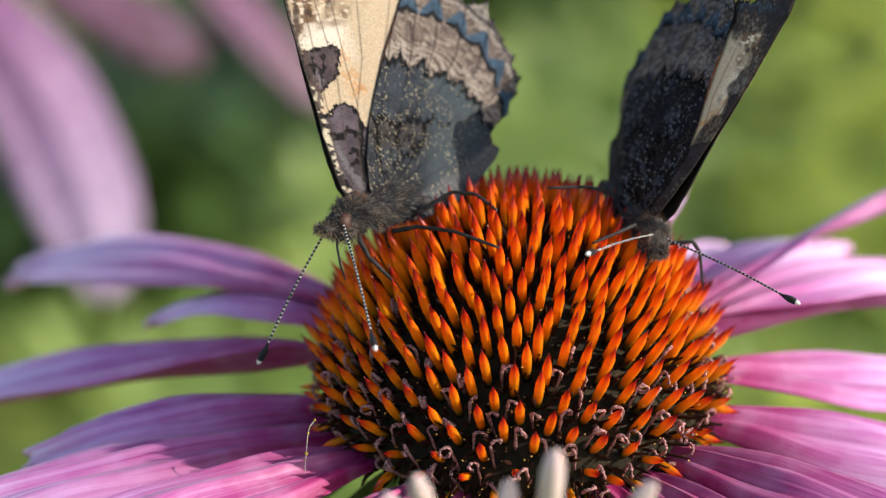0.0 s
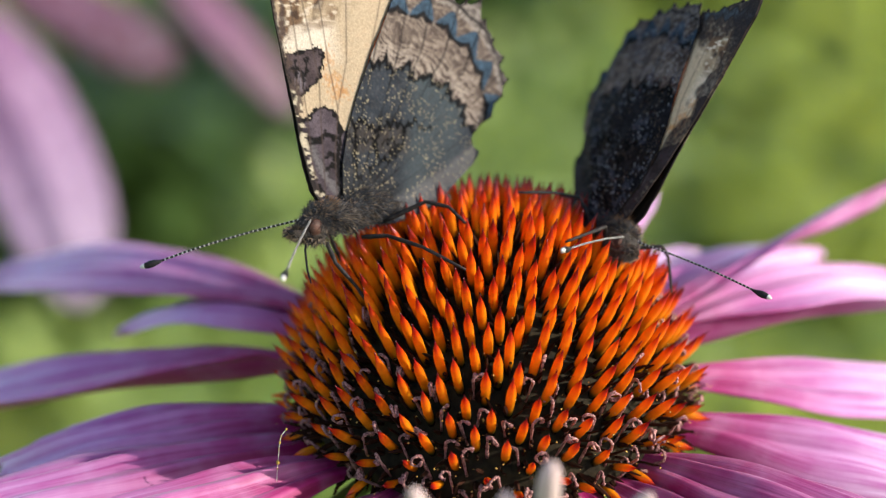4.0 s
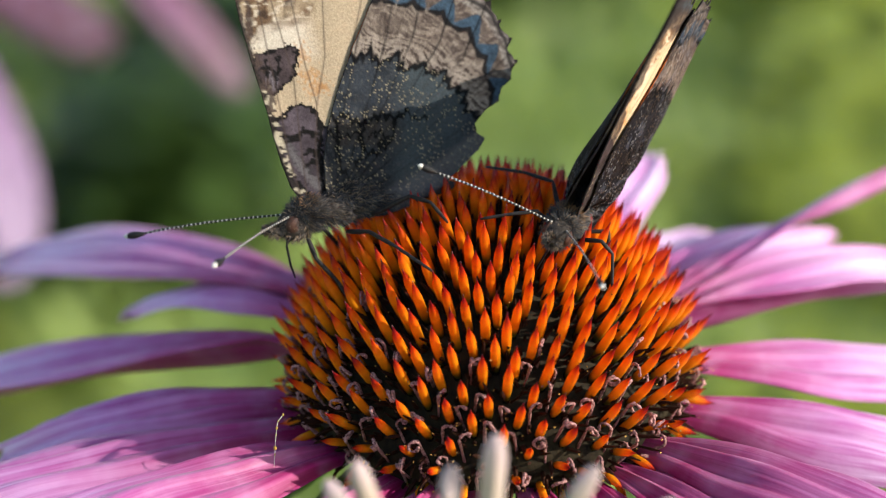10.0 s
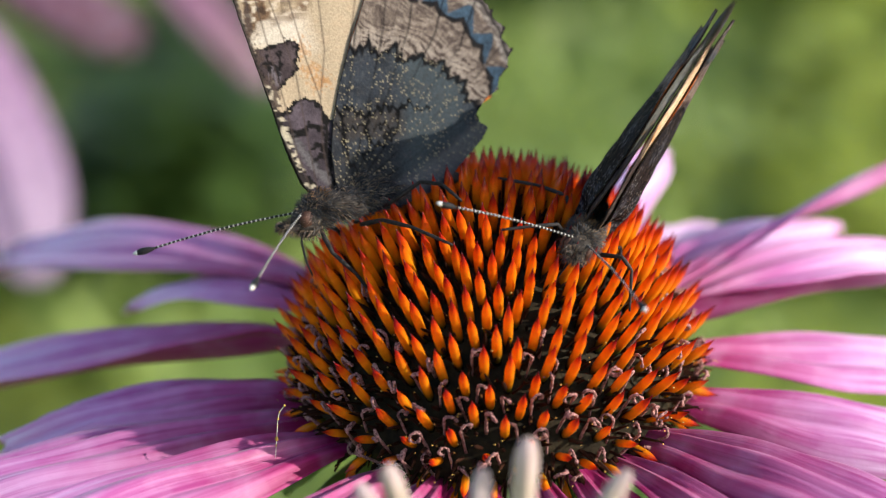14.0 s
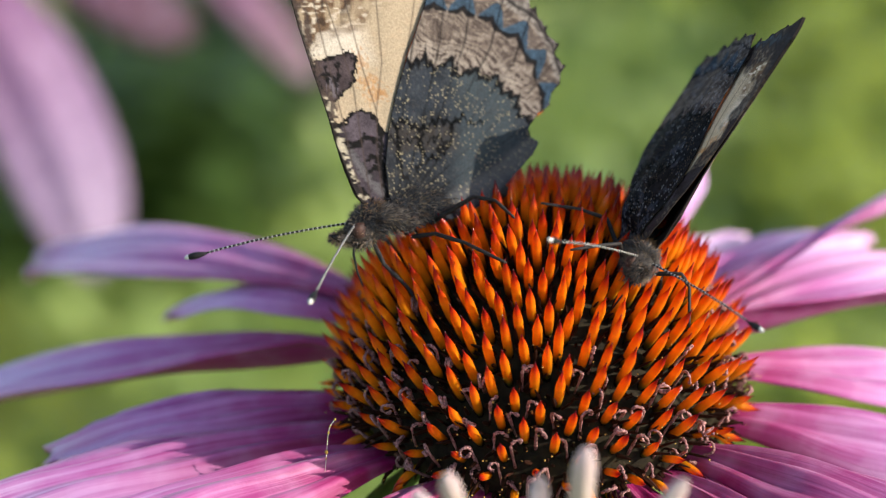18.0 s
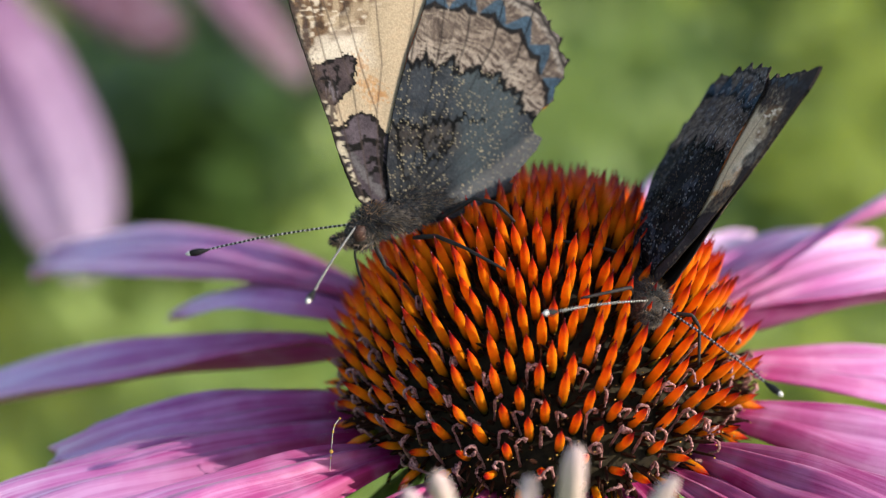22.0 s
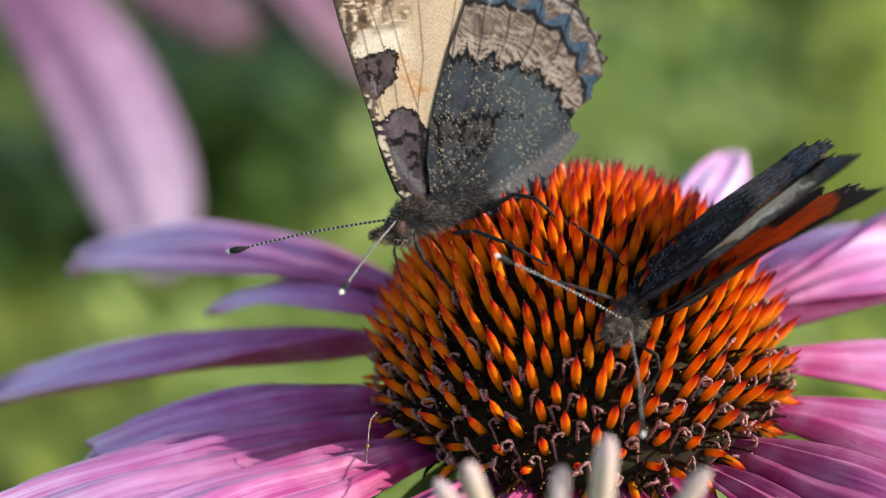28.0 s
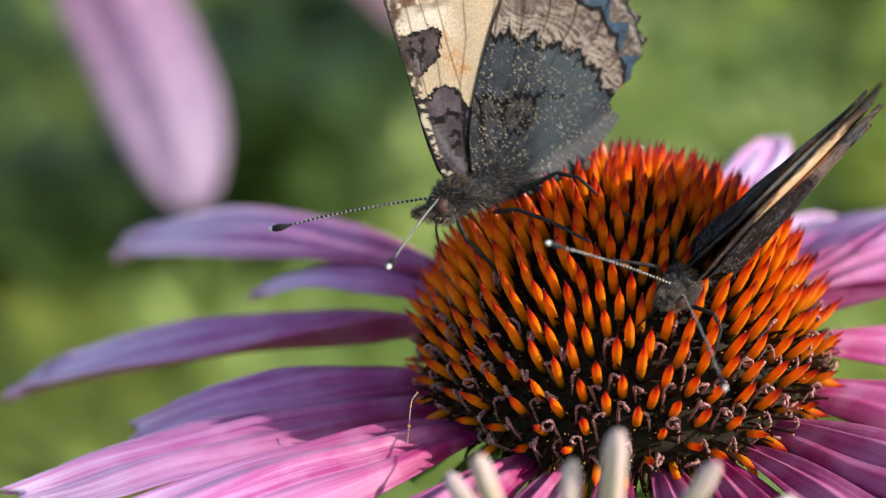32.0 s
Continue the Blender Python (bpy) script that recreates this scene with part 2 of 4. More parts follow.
def leaf_material(name, stops):
    m, nt, b = material(name, 0.5, 0.3)
    isl = nt.nodes.new("ShaderNodeNewGeometry").outputs["Random Per Island"]
    big = noise_tex(nt, 2.6, 1.0, coord(nt, "Object"))
    col = ramp(nt, calc(nt, "ADD", calc(nt, "MULTIPLY", isl, 0.15), calc(nt, "MULTIPLY", big, 0.85)), stops)
    nt.links.new(col, b.inputs["Base Color"])
    leafy(nt, b, col, mix(nt, 1.0, col, (1.1, 1.2, 0.5), "MULTIPLY"), 0.35)
    return m


def meadow():
    rng = random.Random(5)
    m = leaf_material("meadow_leaf", [(0.2, (0.13, 0.175, 0.045)), (0.45, (0.225, 0.295, 0.080)), (0.65, (0.315, 0.385, 0.115)), (0.9, (0.39, 0.45, 0.165))])
    verts, faces = [], []
    for _ in range(52000):
        x, y = rng.uniform(-2.6, 2.6), rng.uniform(-1.6, 3.6)
        if math.hypot(x, y - 1.0) > 2.0 + 0.45 * noise.noise(Vector((x * 1.5, y * 1.5, 3.0))) + rng.gauss(0, 0.18):
            continue
        a = rng.uniform(0, 6.28)
        l = rng.uniform(0.03, 0.08)
        d = Vector((math.cos(a), math.sin(a), rng.uniform(0.3, 2.2))).normalized()
        blade(verts, faces, Vector((x, y, rng.uniform(0, 0.02))), d, l, rng.uniform(0.004, 0.012), Vector((0, 0, -0.25 * l)))
    me = bpy.data.meshes.new("meadow_grass")
    me.from_pydata([tuple(v) for v in verts], [], faces)
    me.materials.append(m)
    tagged(new("meadow_grass", me), "blurred sunlit green grass of the meadow", "grass", kind="stuff")


def leafy_plant(x, y, radius, height, count, m, label, seed):
    """A low bushy plant: stalks with many leaves, uneven and open."""
    rng = random.Random(seed)
    root = tagged(new("leafy_plant"), label, "plant", "plants of the meadow")
    root.matrix_basis = Matrix.Translation((x, y, 0))
    verts, faces = [], []
    for i in range(7):
        a = rng.uniform(0, 6.28)
        end = Vector((math.cos(a) * radius * 0.6, math.sin(a) * radius * 0.6, height * rng.uniform(0.6, 0.95)))
        part_of("stalk", tube("stalk", [(0, 0, 0), end * 0.5 + Vector((0, 0, 0.04)), end], [0.004, 0.003, 0.0015], M_STEM, 6), root)
        for _ in range(count // 7):
            t = rng.uniform(0.15, 1.05)
            p = end * t + Vector((rng.gauss(0, 1), rng.gauss(0, 1), rng.gauss(0, 0.5))) * radius * 0.28
            p.z = max(p.z, 0.01)
            b = rng.uniform(0, 6.28)
            l = rng.uniform(0.03, 0.075)
            d = Vector((math.cos(b), math.sin(b), rng.uniform(-0.3, 0.7))).normalized()
            blade(verts, faces, p, d, l, l * rng.uniform(0.14, 0.26), Vector((0, 0, -0.2 * l)))
    me = bpy.data.meshes.new("leaves")
    me.from_pydata([tuple(v) for v in verts], [], faces)
    me.materials.append(m)
    part_of("foliage", me, root)["kind"] = "stuff"


M_LEAF_DARK = leaf_material("dark_leaf", [(0.2, (0.016, 0.035, 0.006)), (0.5, (0.04, 0.075, 0.013)), (0.85, (0.09, 0.14, 0.03))])
M_LEAF_MID = leaf_material("olive_leaf", [(0.2, (0.085, 0.12, 0.02)), (0.5, (0.17, 0.20, 0.03)), (0.85, (0.26, 0.28, 0.055))])
M_LEAF_LIGHT = leaf_material("light_leaf", [(0.2, (0.16, 0.21, 0.025)), (0.5, (0.30, 0.35, 0.045)), (0.85, (0.45, 0.48, 0.09))])
ground_sheet()
meadow()
for i, (px_, py_, pr_, ph_) in enumerate(((-0.27, 1.35, 0.13, 0.17), (-0.44, 1.25, 0.12, 0.12), (-0.20, 1.75, 0.14, 0.12), (-0.62, 1.70, 0.14, 0.12), (0.0, 2.1, 0.16, 0.09))):
    leafy_plant(px_, py_, pr_, ph_, 900, M_LEAF_DARK, "dark green leafy plant, out of focus", 20 + i)
for i, (px_, py_, pr_, ph_) in enumerate(((-0.26, 0.92, 0.08, 0.04), (-0.34, 1.02, 0.09, 0.05), (0.24, 1.05, 0.10, 0.05), (0.36, 1.75, 0.16, 0.06), (0.31, 1.38, 0.14, 0.05), (0.46, 2.05, 0.2, 0.07), (0.26, 2.2, 0.16, 0.06))):
    leafy_plant(px_, py_, pr_, ph_, 600, M_LEAF_MID if px_ < 0 else M_LEAF_LIGHT, "yellow-green leafy plant in full sun, out of focus", 40 + i)

# ---- coneflower ----
CENTRE = Vector((0.0, 0.0, 0.55))


def petal_mesh(length, width, rise, droop, twist=0.0, cup=0.35, base=0.4, curl=0.0, seed=0, n=34, k=17, mat=None, teeth=1.0, bites=(), lip=0.0, under=None, shade_blush=1.0):
    """A ray petal that starts at the origin along +x: rise and droop in degrees, cup is the fold of its edges."""
    rng = random.Random(seed)
    ph = rng.uniform(0, 6.28)
    p, a = Vector((0, 0, 0)), radians(rise)
    spine = [(p.copy(), a)]
    for i in range(n - 1):
        t = (i + 0.5) / (n - 1)
        a = radians(rise) - radians(droop) * t ** 1.2
        p = p + Vector((math.cos(a), 0, math.sin(a))) * (length / (n - 1))
        spine.append((p.copy(), a))
    tips = [rng.uniform(-1, 1) for _ in range(3)]
    top, low, uv = [], [], []
    for i, (c, a) in enumerate(spine):
        t = i / (n - 1)
        w = width * (base + (1 - base) * smooth(0, 0.45, t)) * (1 - 0.42 * smooth(0.72, 1.0, t))
        tw = radians(twist) * smooth(0.05, 0.75, t)
        fwd = Vector((math.cos(a), 0, math.sin(a)))
        nor = Vector((-math.sin(a), 0, math.cos(a)))
        row, row2, ruv = [], [], []
        for j in range(k):
            v = 2 * j / (k - 1) - 1
            y = v * w / 2
            # three lobes at the tip, and long grooves
            lobe = (0.5 + 0.5 * math.cos(v * 3 * math.pi + tips[0])) * teeth
            cut = -length * smooth(0.82, 1.0, t) * (0.05 * lobe + 0.10 * v * v + 0.03 * tips[1] * v)
            for bv, bt, br in bites:
                d = math.hypot((t - bt) * length, (v - bv) * width / 2)
                if d < br:
                    y -= math.copysign(1, bv) * (br - d) * 1.1
            h = -cup * w * 0.5 * v * v * (0.7 + 0.3 * math.sin(t * 5 + ph))
            h += abs(lip) * width * smooth(0.30, 1.0, v if lip > 0 else -v) ** 1.3 * smooth(0.0, 0.12, t) * (1 - 0.6 * smooth(0.8, 1, t))
            h += (0.046 * math.cos(v * 3.2 * math.pi + ph) + 0.014 * math.cos(v * 9 * math.pi - ph)) * width * smooth(0, 0.2, t) * (1 - 0.5 * t)
            h += curl * width * v * v * v * smooth(0.2, 0.9, t) + 0.012 * width * math.sin(t * 17 + v * 3 + ph)
            h += 0.05 * width * smooth(0.6, 1, t) * math.sin(v * 4 + 2 * ph)
            q = Vector((0, y * math.cos(tw) - h * math.sin(tw), 0)) + nor * (y * math.sin(tw) + h * math.cos(tw))
            pt = c + q + fwd * cut
            thick = 0.028 * width * (1 - 0.85 * abs(v) ** 3)
            row.append(pt + nor * thick)
            row2.append(pt - nor * thick)
            # Above 1 the deep base colour reaches further, below 1 it pales sooner.
            ruv.append((min(t / shade_blush, 1.0), j / (k - 1)))
        top.append(row)
        low.append(row2)
        uv.append(ruv)
    # the two sides joined into one closed sheet
    rows = [r + list(reversed(s)) for r, s in zip(top, low)]
    ruv = [r + list(reversed(r)) for r in uv]
    ends = [[sum((Vector(p) for p in rows[i]), Vector()) / len(rows[i])] * len(rows[i]) for i in (0, -1)]
    rows = [ends[0]] + rows + [ends[1]]
    ruv = [ruv[0]] + ruv + [ruv[-1]]
    me = sheet("petal", rows, mat or M_PETAL, uv=ruv, closed=True)
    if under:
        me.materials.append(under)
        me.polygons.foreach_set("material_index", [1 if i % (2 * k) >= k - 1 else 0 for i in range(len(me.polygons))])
    return me


def spine_mesh(length, width, bow, mat=None):
    """A bract of the cone, from its foot up to the pointed tip along +z."""
    pts, rad = [], []
    for t in (0, 0.15, 0.32, 0.5, 0.66, 0.78, 0.87, 0.94, 1.0):
        pts.append((0, bow * length * t * t, length * t))
        rad.append(max(width / 2 * (0.85 + 0.15 * smooth(0, 0.4, t)) * (1 - smooth(0.58, 1.05, t) ** 1.3), 0.05 * width))
    rows = [[Vector(pts[0])] * 8] + tube_rows(pts, rad, 8) + [[Vector(pts[-1])] * 8]
    along = [0.0] + [p[2] / length for p in pts] + [1.0]
    return sheet("spine", rows, mat or M_SPINE, uv=[[(t, 0.5)] * 8 for t in along], closed=True)


def curl_mesh(seed):
    """A spent anther, rolled into a small hook."""
    rng = random.Random(seed)
    pts, rad = [], []
    turns, r = rng.uniform(0.5, 1.3), rng.uniform(0.38, 0.6) * MM
    for i in range(6):
        pts.append((0, 0, i * 0.55 * MM))
        rad.append(0.125 * MM * rng.uniform(0.7, 1.4))
    for i in range(1, 16):
        a = turns * 2 * math.pi * i / 15
        rr = r * (1 - 0.35 * i / 15)
        pts.append((r - rr * math.cos(a), 0.03 * MM * i, 2.75 * MM + rr * math.sin(a)))
        rad.append(0.125 * MM * rng.uniform(0.55, 1.6))
    return tube("anther", pts, rad, M_ANTHER, 6)


def turn_z(az):
    return Matrix.Rotation(radians(az), 4, "Z")


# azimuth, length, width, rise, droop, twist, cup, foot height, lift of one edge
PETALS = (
    (138, 66, 11.0, 0, 32, -20, 0.2, -0.6, 0.22),
    (146, 33, 6.0, 9, 52, 0, 0.25, -0.8, 0),
    (159, 58, 12.0, -9, 22, -10, 0.22, -0.9, 0.30),
    (181, 32, 9.0, 3, 29, -2, 0.5, -2.8, 0),
    (195, 42, 9.5, 4, 19, 4, 0.55, -3.0, 0.0),
    (203, 25, 5.5, -5, 16, -2, 0.4, -3.6, 0.0),
    (214, 39, 10.5, 13, 20, 6, 0.55, -2.7, 0.0),
    (238, 36, 8.5, 14, 27, 4, 0.6, -2.9, 0),
    (252, 34, 7.5, 14, 30, 0, 0.5, -2.8, 0),
    (266, 34, 7.0, -3, 30, 0, 0.5, -2.4, 0),
    (281, 34, 7.0, 8, 30, 0, 0.5, -2.6, 0),
    (296, 34, 8.0, 0, 26, -4, 0.5, -2.4, 0),
    (309, 35, 7.5, 9, 30, -2, 0.6, -2.6, 0),
    (322, 36, 9.5, 14, 36, -4, 0.6, -2.0, 0),
    (351, 38, 11.0, 0, 27, 4, 0.5, -2.4, -0.04),
    (12, 41, 10.0, -4, 20, 8, 0.3, -1.5, -0.08),
    (27.5, 42, 11.0, 11, 38, 10, 0.15, -1.8, -0.30),
    (38, 47, 5.5, 11, 12, -58, 0.3, -1.0, 0),
    (48, 44, 8.5, 6, 33, 0, 0.25, -2.2, 0),
    (62, 39, 8.5, -2, 24, 0, 0.25, -1.8, 0),
    (67, 34, 7.0, 13, 18, 0, 0.25, -2.0, 0),
    (92, 28, 8.0, -24, 30, 0, 0.3, -2.0, 0),
    (116, 28, 8.0, -24, 30, 0, 0.3, -2.0, 0),
)
BITES = {2: ((-1.0, 0.62, 1.2 * MM),), 3: ((-1.0, 0.80, 1.6 * MM),), 4: ((-1.0, 0.40, 0.9 * MM), (-1.0, 0.86, 1.8 * MM)), 16: ((-1.0, 0.75, 0.8 * MM),), 15: ((1.0, 0.62, 0.6 * MM),)}


def coneflower():
    rng = random.Random(11)
    root = tagged(new("coneflower"), "pink coneflower with an orange spiny cone, two butterflies feeding on it", "flower")
    root.matrix_basis = Matrix.Translation(CENTRE) @ pose(0, 0, 0, 5, -1, 0)
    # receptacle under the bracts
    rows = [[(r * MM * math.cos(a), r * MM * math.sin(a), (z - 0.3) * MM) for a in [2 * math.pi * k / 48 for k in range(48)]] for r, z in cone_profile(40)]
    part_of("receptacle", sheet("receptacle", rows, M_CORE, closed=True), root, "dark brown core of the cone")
    # stem and green bracts below
    stem = [(0, 0, -6 * MM), (0.5 * MM, 3 * MM, -40 * MM), (3 * MM, 12 * MM, -180 * MM), (2 * MM, 30 * MM, -0.552)]
    part_of("stem", tube("stem", stem, [6 * MM, 2.6 * MM, 3 * MM, 4 * MM], M_STEM, 12), root, "green hairy stem")
    for i in range(22):
        me = petal_mesh(13 * MM, 3 * MM, -20, 30, seed=40 + i, n=12, k=7, mat=M_STEM, teeth=0)
        part_of("sepal", me, root, "narrow green sepal", turn_z(i * 360 / 22 + 7) @ Matrix.Translation((9 * MM, 0, -5.5 * MM)))
    # petals
    for i, (az, l, w, rise, droop, twist, cup, foot, lip) in enumerate(PETALS):
        # Front petals' own deep base; on the rest, light put into the colour.
        me = petal_mesh(l * MM, w * MM, rise, droop, twist, cup, seed=i, n=46, k=31, bites=BITES.get(i, ()), lip=lip, under=M_PETAL_UNDER, shade_blush=1.35 if 285 < az < 340 else 0.78 if az < 70 or az > 340 else 0.9 if az < 170 else 1.15)
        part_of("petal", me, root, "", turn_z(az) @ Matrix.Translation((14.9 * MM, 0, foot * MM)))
    return root


SPINES = 500
PROFILE = ((0.0, 15.0), (2.2, 14.8), (4.5, 14.0), (6.8, 12.9), (9.0, 11.3), (10.8, 9.7), (12.5, 7.9), (14.0, 5.9), (15.3, 3.9), (16.3, 1.8), (16.9, 0.2), (16.9, -1.4), (16.0, -2.8), (13.5, -4.2))


def cone_profile(n):
    """Points r, z down the side of the cone, evenly spaced."""
    p = np.array(PROFILE)
    s = np.concatenate([[0], np.cumsum(np.hypot(*np.diff(p, axis=0).T))])
    q = np.linspace(0, s[-1], n)
    return list(zip(np.interp(q, s, p[:, 0]).tolist(), np.interp(q, s, p[:, 1]).tolist()))


def cone_places(count, first, last):
    """Places in the spiral order of the bracts: r, z, the slope's normal (out, up), and 0 to 1 from the top down."""
    prof = np.array(cone_profile(400))
    d = np.gradient(prof, axis=0)
    d /= np.hypot(d[:, 0], d[:, 1])[:, None]
    pos = np.linspace(0, 1, 400)
    weight = (prof[:, 0] + 0.15) * (1.7 - 0.95 * np.clip((pos - 0.15) / 0.65, 0, 1)) * (pos <= last) * (pos >= first)
    acc = np.cumsum(weight)
    acc /= acc[-1]
    for n in range(count):
        k = min(int(np.searchsorted(acc, (n + 0.5) / count)), 399)
        yield n, prof[k, 0], prof[k, 1], -d[k, 1], d[k, 0], pos[k]


def cone(root):
    rng = random.Random(3)
    kinds = [[spine_mesh(l * MM, w * MM, b, mat) for b in (0.03, 0.09)] for l, w, mat in
             ((4.6, 0.84, M_SPINE_YOUNG), (5.1, 0.85, M_SPINE_YOUNG), (5.6, 0.86, M_SPINE), (5.9, 0.86, M_SPINE), (5.3, 0.82, M_SPINE), (3.8, 0.72, M_SPINE))]
    curls = [curl_mesh(s) for s in range(9)]
    rest_v, rest_f, rest_u = [], [], []
    places = list(cone_places(SPINES, 0.0, 0.93))
    nearest = set(sorted(range(SPINES), key=lambda n: places[n][1] * math.sin(n * 2.399963 + PHASE))[:300])
    for n, r, z, out, up, pos in places:
        az = n * 2.399963 + PHASE + rng.uniform(-0.02, 0.02)
        ca, sa = math.cos(az), math.sin(az)
        nor = Vector((out * ca, out * sa, up))
        foot = Vector((r * ca, r * sa, z)) * MM - nor * 0.5 * MM
        d = (nor + Vector((0, 0, 0.30 + 0.35 * smooth(0.2, 0.5, pos) - 0.27 * smooth(0.62, 0.95, pos))) + Vector((rng.uniform(-1, 1), rng.uniform(-1, 1), rng.uniform(-1, 1))) * 0.06).normalized()
        me = kinds[min(int(pos / 0.93 * 6), 5)][rng.randrange(2)]
        side = d.cross(Vector((0, 0, 1))).normalized() if pos > 0.02 else Vector((1, 0, 0))
        inward = side.cross(d)
        m = Matrix.Translation(foot) @ Matrix((side, inward, d)).transposed().to_4x4()
        front = n in nearest
        if front:
            part_of("spine", me, root, "", m)
        else:
            k = len(rest_v)
            rest_v += [tuple(m @ v.co) for v in me.vertices]
            rest_f += [tuple(k + i for i in p.vertices) for p in me.polygons]
            rest_u += [tuple(c.uv) for c in me.uv_layers[0].data]
        # spent anthers between the lower bracts
        if front and rng.random() < 1.0 * smooth(0.42, 0.72, pos):
            az2 = az + rng.uniform(0.05, 0.09)
            nor2 = Vector((out * math.cos(az2), out * math.sin(az2), up))
            d2 = (nor2 * 0.55 + Vector((0, 0, 0.75)) + Vector((rng.uniform(-1, 1), rng.uniform(-1, 1), rng.uniform(-0.5, 1))) * 0.22).normalized()
            q2 = d2.to_track_quat("Z", "Y").to_matrix().to_4x4() @ turn_z(rng.uniform(0, 360))
            part_of("anther", curls[rng.randrange(9)], root, "", Matrix.Translation(Vector((r * math.cos(az2), r * math.sin(az2), z - 0.5)) * MM) @ q2)
    me = bpy.data.meshes.new("rear_bristle")
    me.from_pydata(rest_v, [], rest_f)
    me.polygons.foreach_set("use_smooth", [True] * len(me.polygons))
    me.materials.append(M_SPINE_YOUNG)
    me.uv_layers.new(name="uv").data.foreach_set("uv", np.array(rest_u, dtype=np.float32).ravel())
    ob = part_of("rear_bristle", me, root)
    ob["kind"] = "stuff"
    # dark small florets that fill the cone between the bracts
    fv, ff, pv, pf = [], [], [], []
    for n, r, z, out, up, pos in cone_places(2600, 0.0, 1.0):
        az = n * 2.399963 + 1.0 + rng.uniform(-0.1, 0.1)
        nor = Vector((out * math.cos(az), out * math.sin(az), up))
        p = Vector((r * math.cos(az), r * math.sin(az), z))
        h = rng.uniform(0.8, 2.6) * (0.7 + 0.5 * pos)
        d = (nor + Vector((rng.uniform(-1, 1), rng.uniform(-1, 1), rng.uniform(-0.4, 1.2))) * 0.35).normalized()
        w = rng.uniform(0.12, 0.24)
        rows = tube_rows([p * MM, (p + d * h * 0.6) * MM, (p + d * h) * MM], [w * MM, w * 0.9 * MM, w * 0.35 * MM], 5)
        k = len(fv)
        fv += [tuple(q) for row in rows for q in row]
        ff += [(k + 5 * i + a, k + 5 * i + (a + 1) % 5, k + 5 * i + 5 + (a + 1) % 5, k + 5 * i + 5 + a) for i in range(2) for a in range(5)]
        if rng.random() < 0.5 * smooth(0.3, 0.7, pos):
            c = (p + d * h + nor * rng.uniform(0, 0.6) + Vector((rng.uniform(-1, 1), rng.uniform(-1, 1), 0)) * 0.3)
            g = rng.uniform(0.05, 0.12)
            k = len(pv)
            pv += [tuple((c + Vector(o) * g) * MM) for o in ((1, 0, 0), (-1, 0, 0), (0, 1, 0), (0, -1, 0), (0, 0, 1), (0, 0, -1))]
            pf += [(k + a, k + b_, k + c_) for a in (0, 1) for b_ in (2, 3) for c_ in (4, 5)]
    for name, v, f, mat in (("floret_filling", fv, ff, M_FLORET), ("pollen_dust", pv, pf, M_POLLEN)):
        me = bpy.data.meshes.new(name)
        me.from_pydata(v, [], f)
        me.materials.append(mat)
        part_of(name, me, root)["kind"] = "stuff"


PHASE = 4.941
M_SPINE_FAR = plain("orange_spine_far", (0.30, 0.03, 0.008), (0.60, 0.15, 0.01), 500, 0.35, 0.5, 0.0001)
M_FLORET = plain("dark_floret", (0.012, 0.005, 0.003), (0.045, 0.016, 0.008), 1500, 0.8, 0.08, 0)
flower = coneflower()


# ---- butterflies ----
# wing plan: units of 0.051 mm, x towards the tail, y down, the root of the wings at (640, 350)
U = 0.051 * MM
FORE = [(640, 352), (592, 346), (570, 320), (552, 275), (540, 240), (526, 190), (503, 120), (480, 40), (464, -30), (450, -85), (452, -108), (470, -118),
        (500, -104), (535, -100), (570, -84), (610, -80), (650, -62), (690, -58), (735, -38), (752, -10), (744, 40), (725, 120), (700, 220), (670, 320)]
HIND = [(640, 356), (626, 320), (620, 270), (626, 215), (638, 160), (660, 90), (684, 30), (704, -22), (722, -44), (745, -36), (770, -46), (792, -32),
        (822, -34), (842, -18), (868, -20), (893, -26), (898, 6), (920, 24), (924, 46), (944, 58), (940, 82), (956, 100), (950, 130), (934, 150), (930, 172),
        (908, 186), (888, 212), (894, 226), (908, 236), (898, 256), (870, 285), (832, 322), (785, 350), (735, 368), (685, 372)]


# the hindwing of the second butterfly, drawn further forward over its forewing
HIND_FORWARD = [(640, 356), (600, 320), (574, 270), (564, 215), (568, 160), (580, 90), (592, 20), (606, -56), (636, -94), (690, -82)] + [
    (640 + (x - 640) * (1 - 0.08 * min(max((x - 700) / 150, 0), 1)), y - 44 * min(max((900 - x) / 180, 0), 1) * (y < 60)) for x, y in HIND[8:]]


def smooth_outline(pts, step):
    out = []
    for (x0, y0), (x1, y1) in zip(pts, pts[1:] + pts[:1]):
        k = max(int(math.hypot(x1 - x0, y1 - y0) / step), 1)
        out += [(x0 + (x1 - x0) * i / k, y0 + (y1 - y0) * i / k) for i in range(k)]
    return out


def inside(poly, x, y):
    hit = np.zeros(x.shape, bool)
    for (x0, y0), (x1, y1) in zip(poly, poly[1:] + poly[:1]):
        if y0 == y1:
            continue
        cross = ((y0 > y) != (y1 > y)) & (x < (x1 - x0) * (y - y0) / (y1 - y0) + x0)
        hit ^= cross
    return hit


def lattice(x, y, cell, seed):
    """Smooth random field of the plane, 0 to 1."""
    g = np.random.RandomState(seed).rand(97, 97)
    fx, fy = x / cell + 37.0, y / cell + 37.0
    ix, iy = np.floor(fx).astype(int), np.floor(fy).astype(int)
    tx, ty = fx - ix, fy - iy
    tx, ty = tx * tx * (3 - 2 * tx), ty * ty * (3 - 2 * ty)
    p = lambda a, b: g[(ix + a) % 97, (iy + b) % 97]
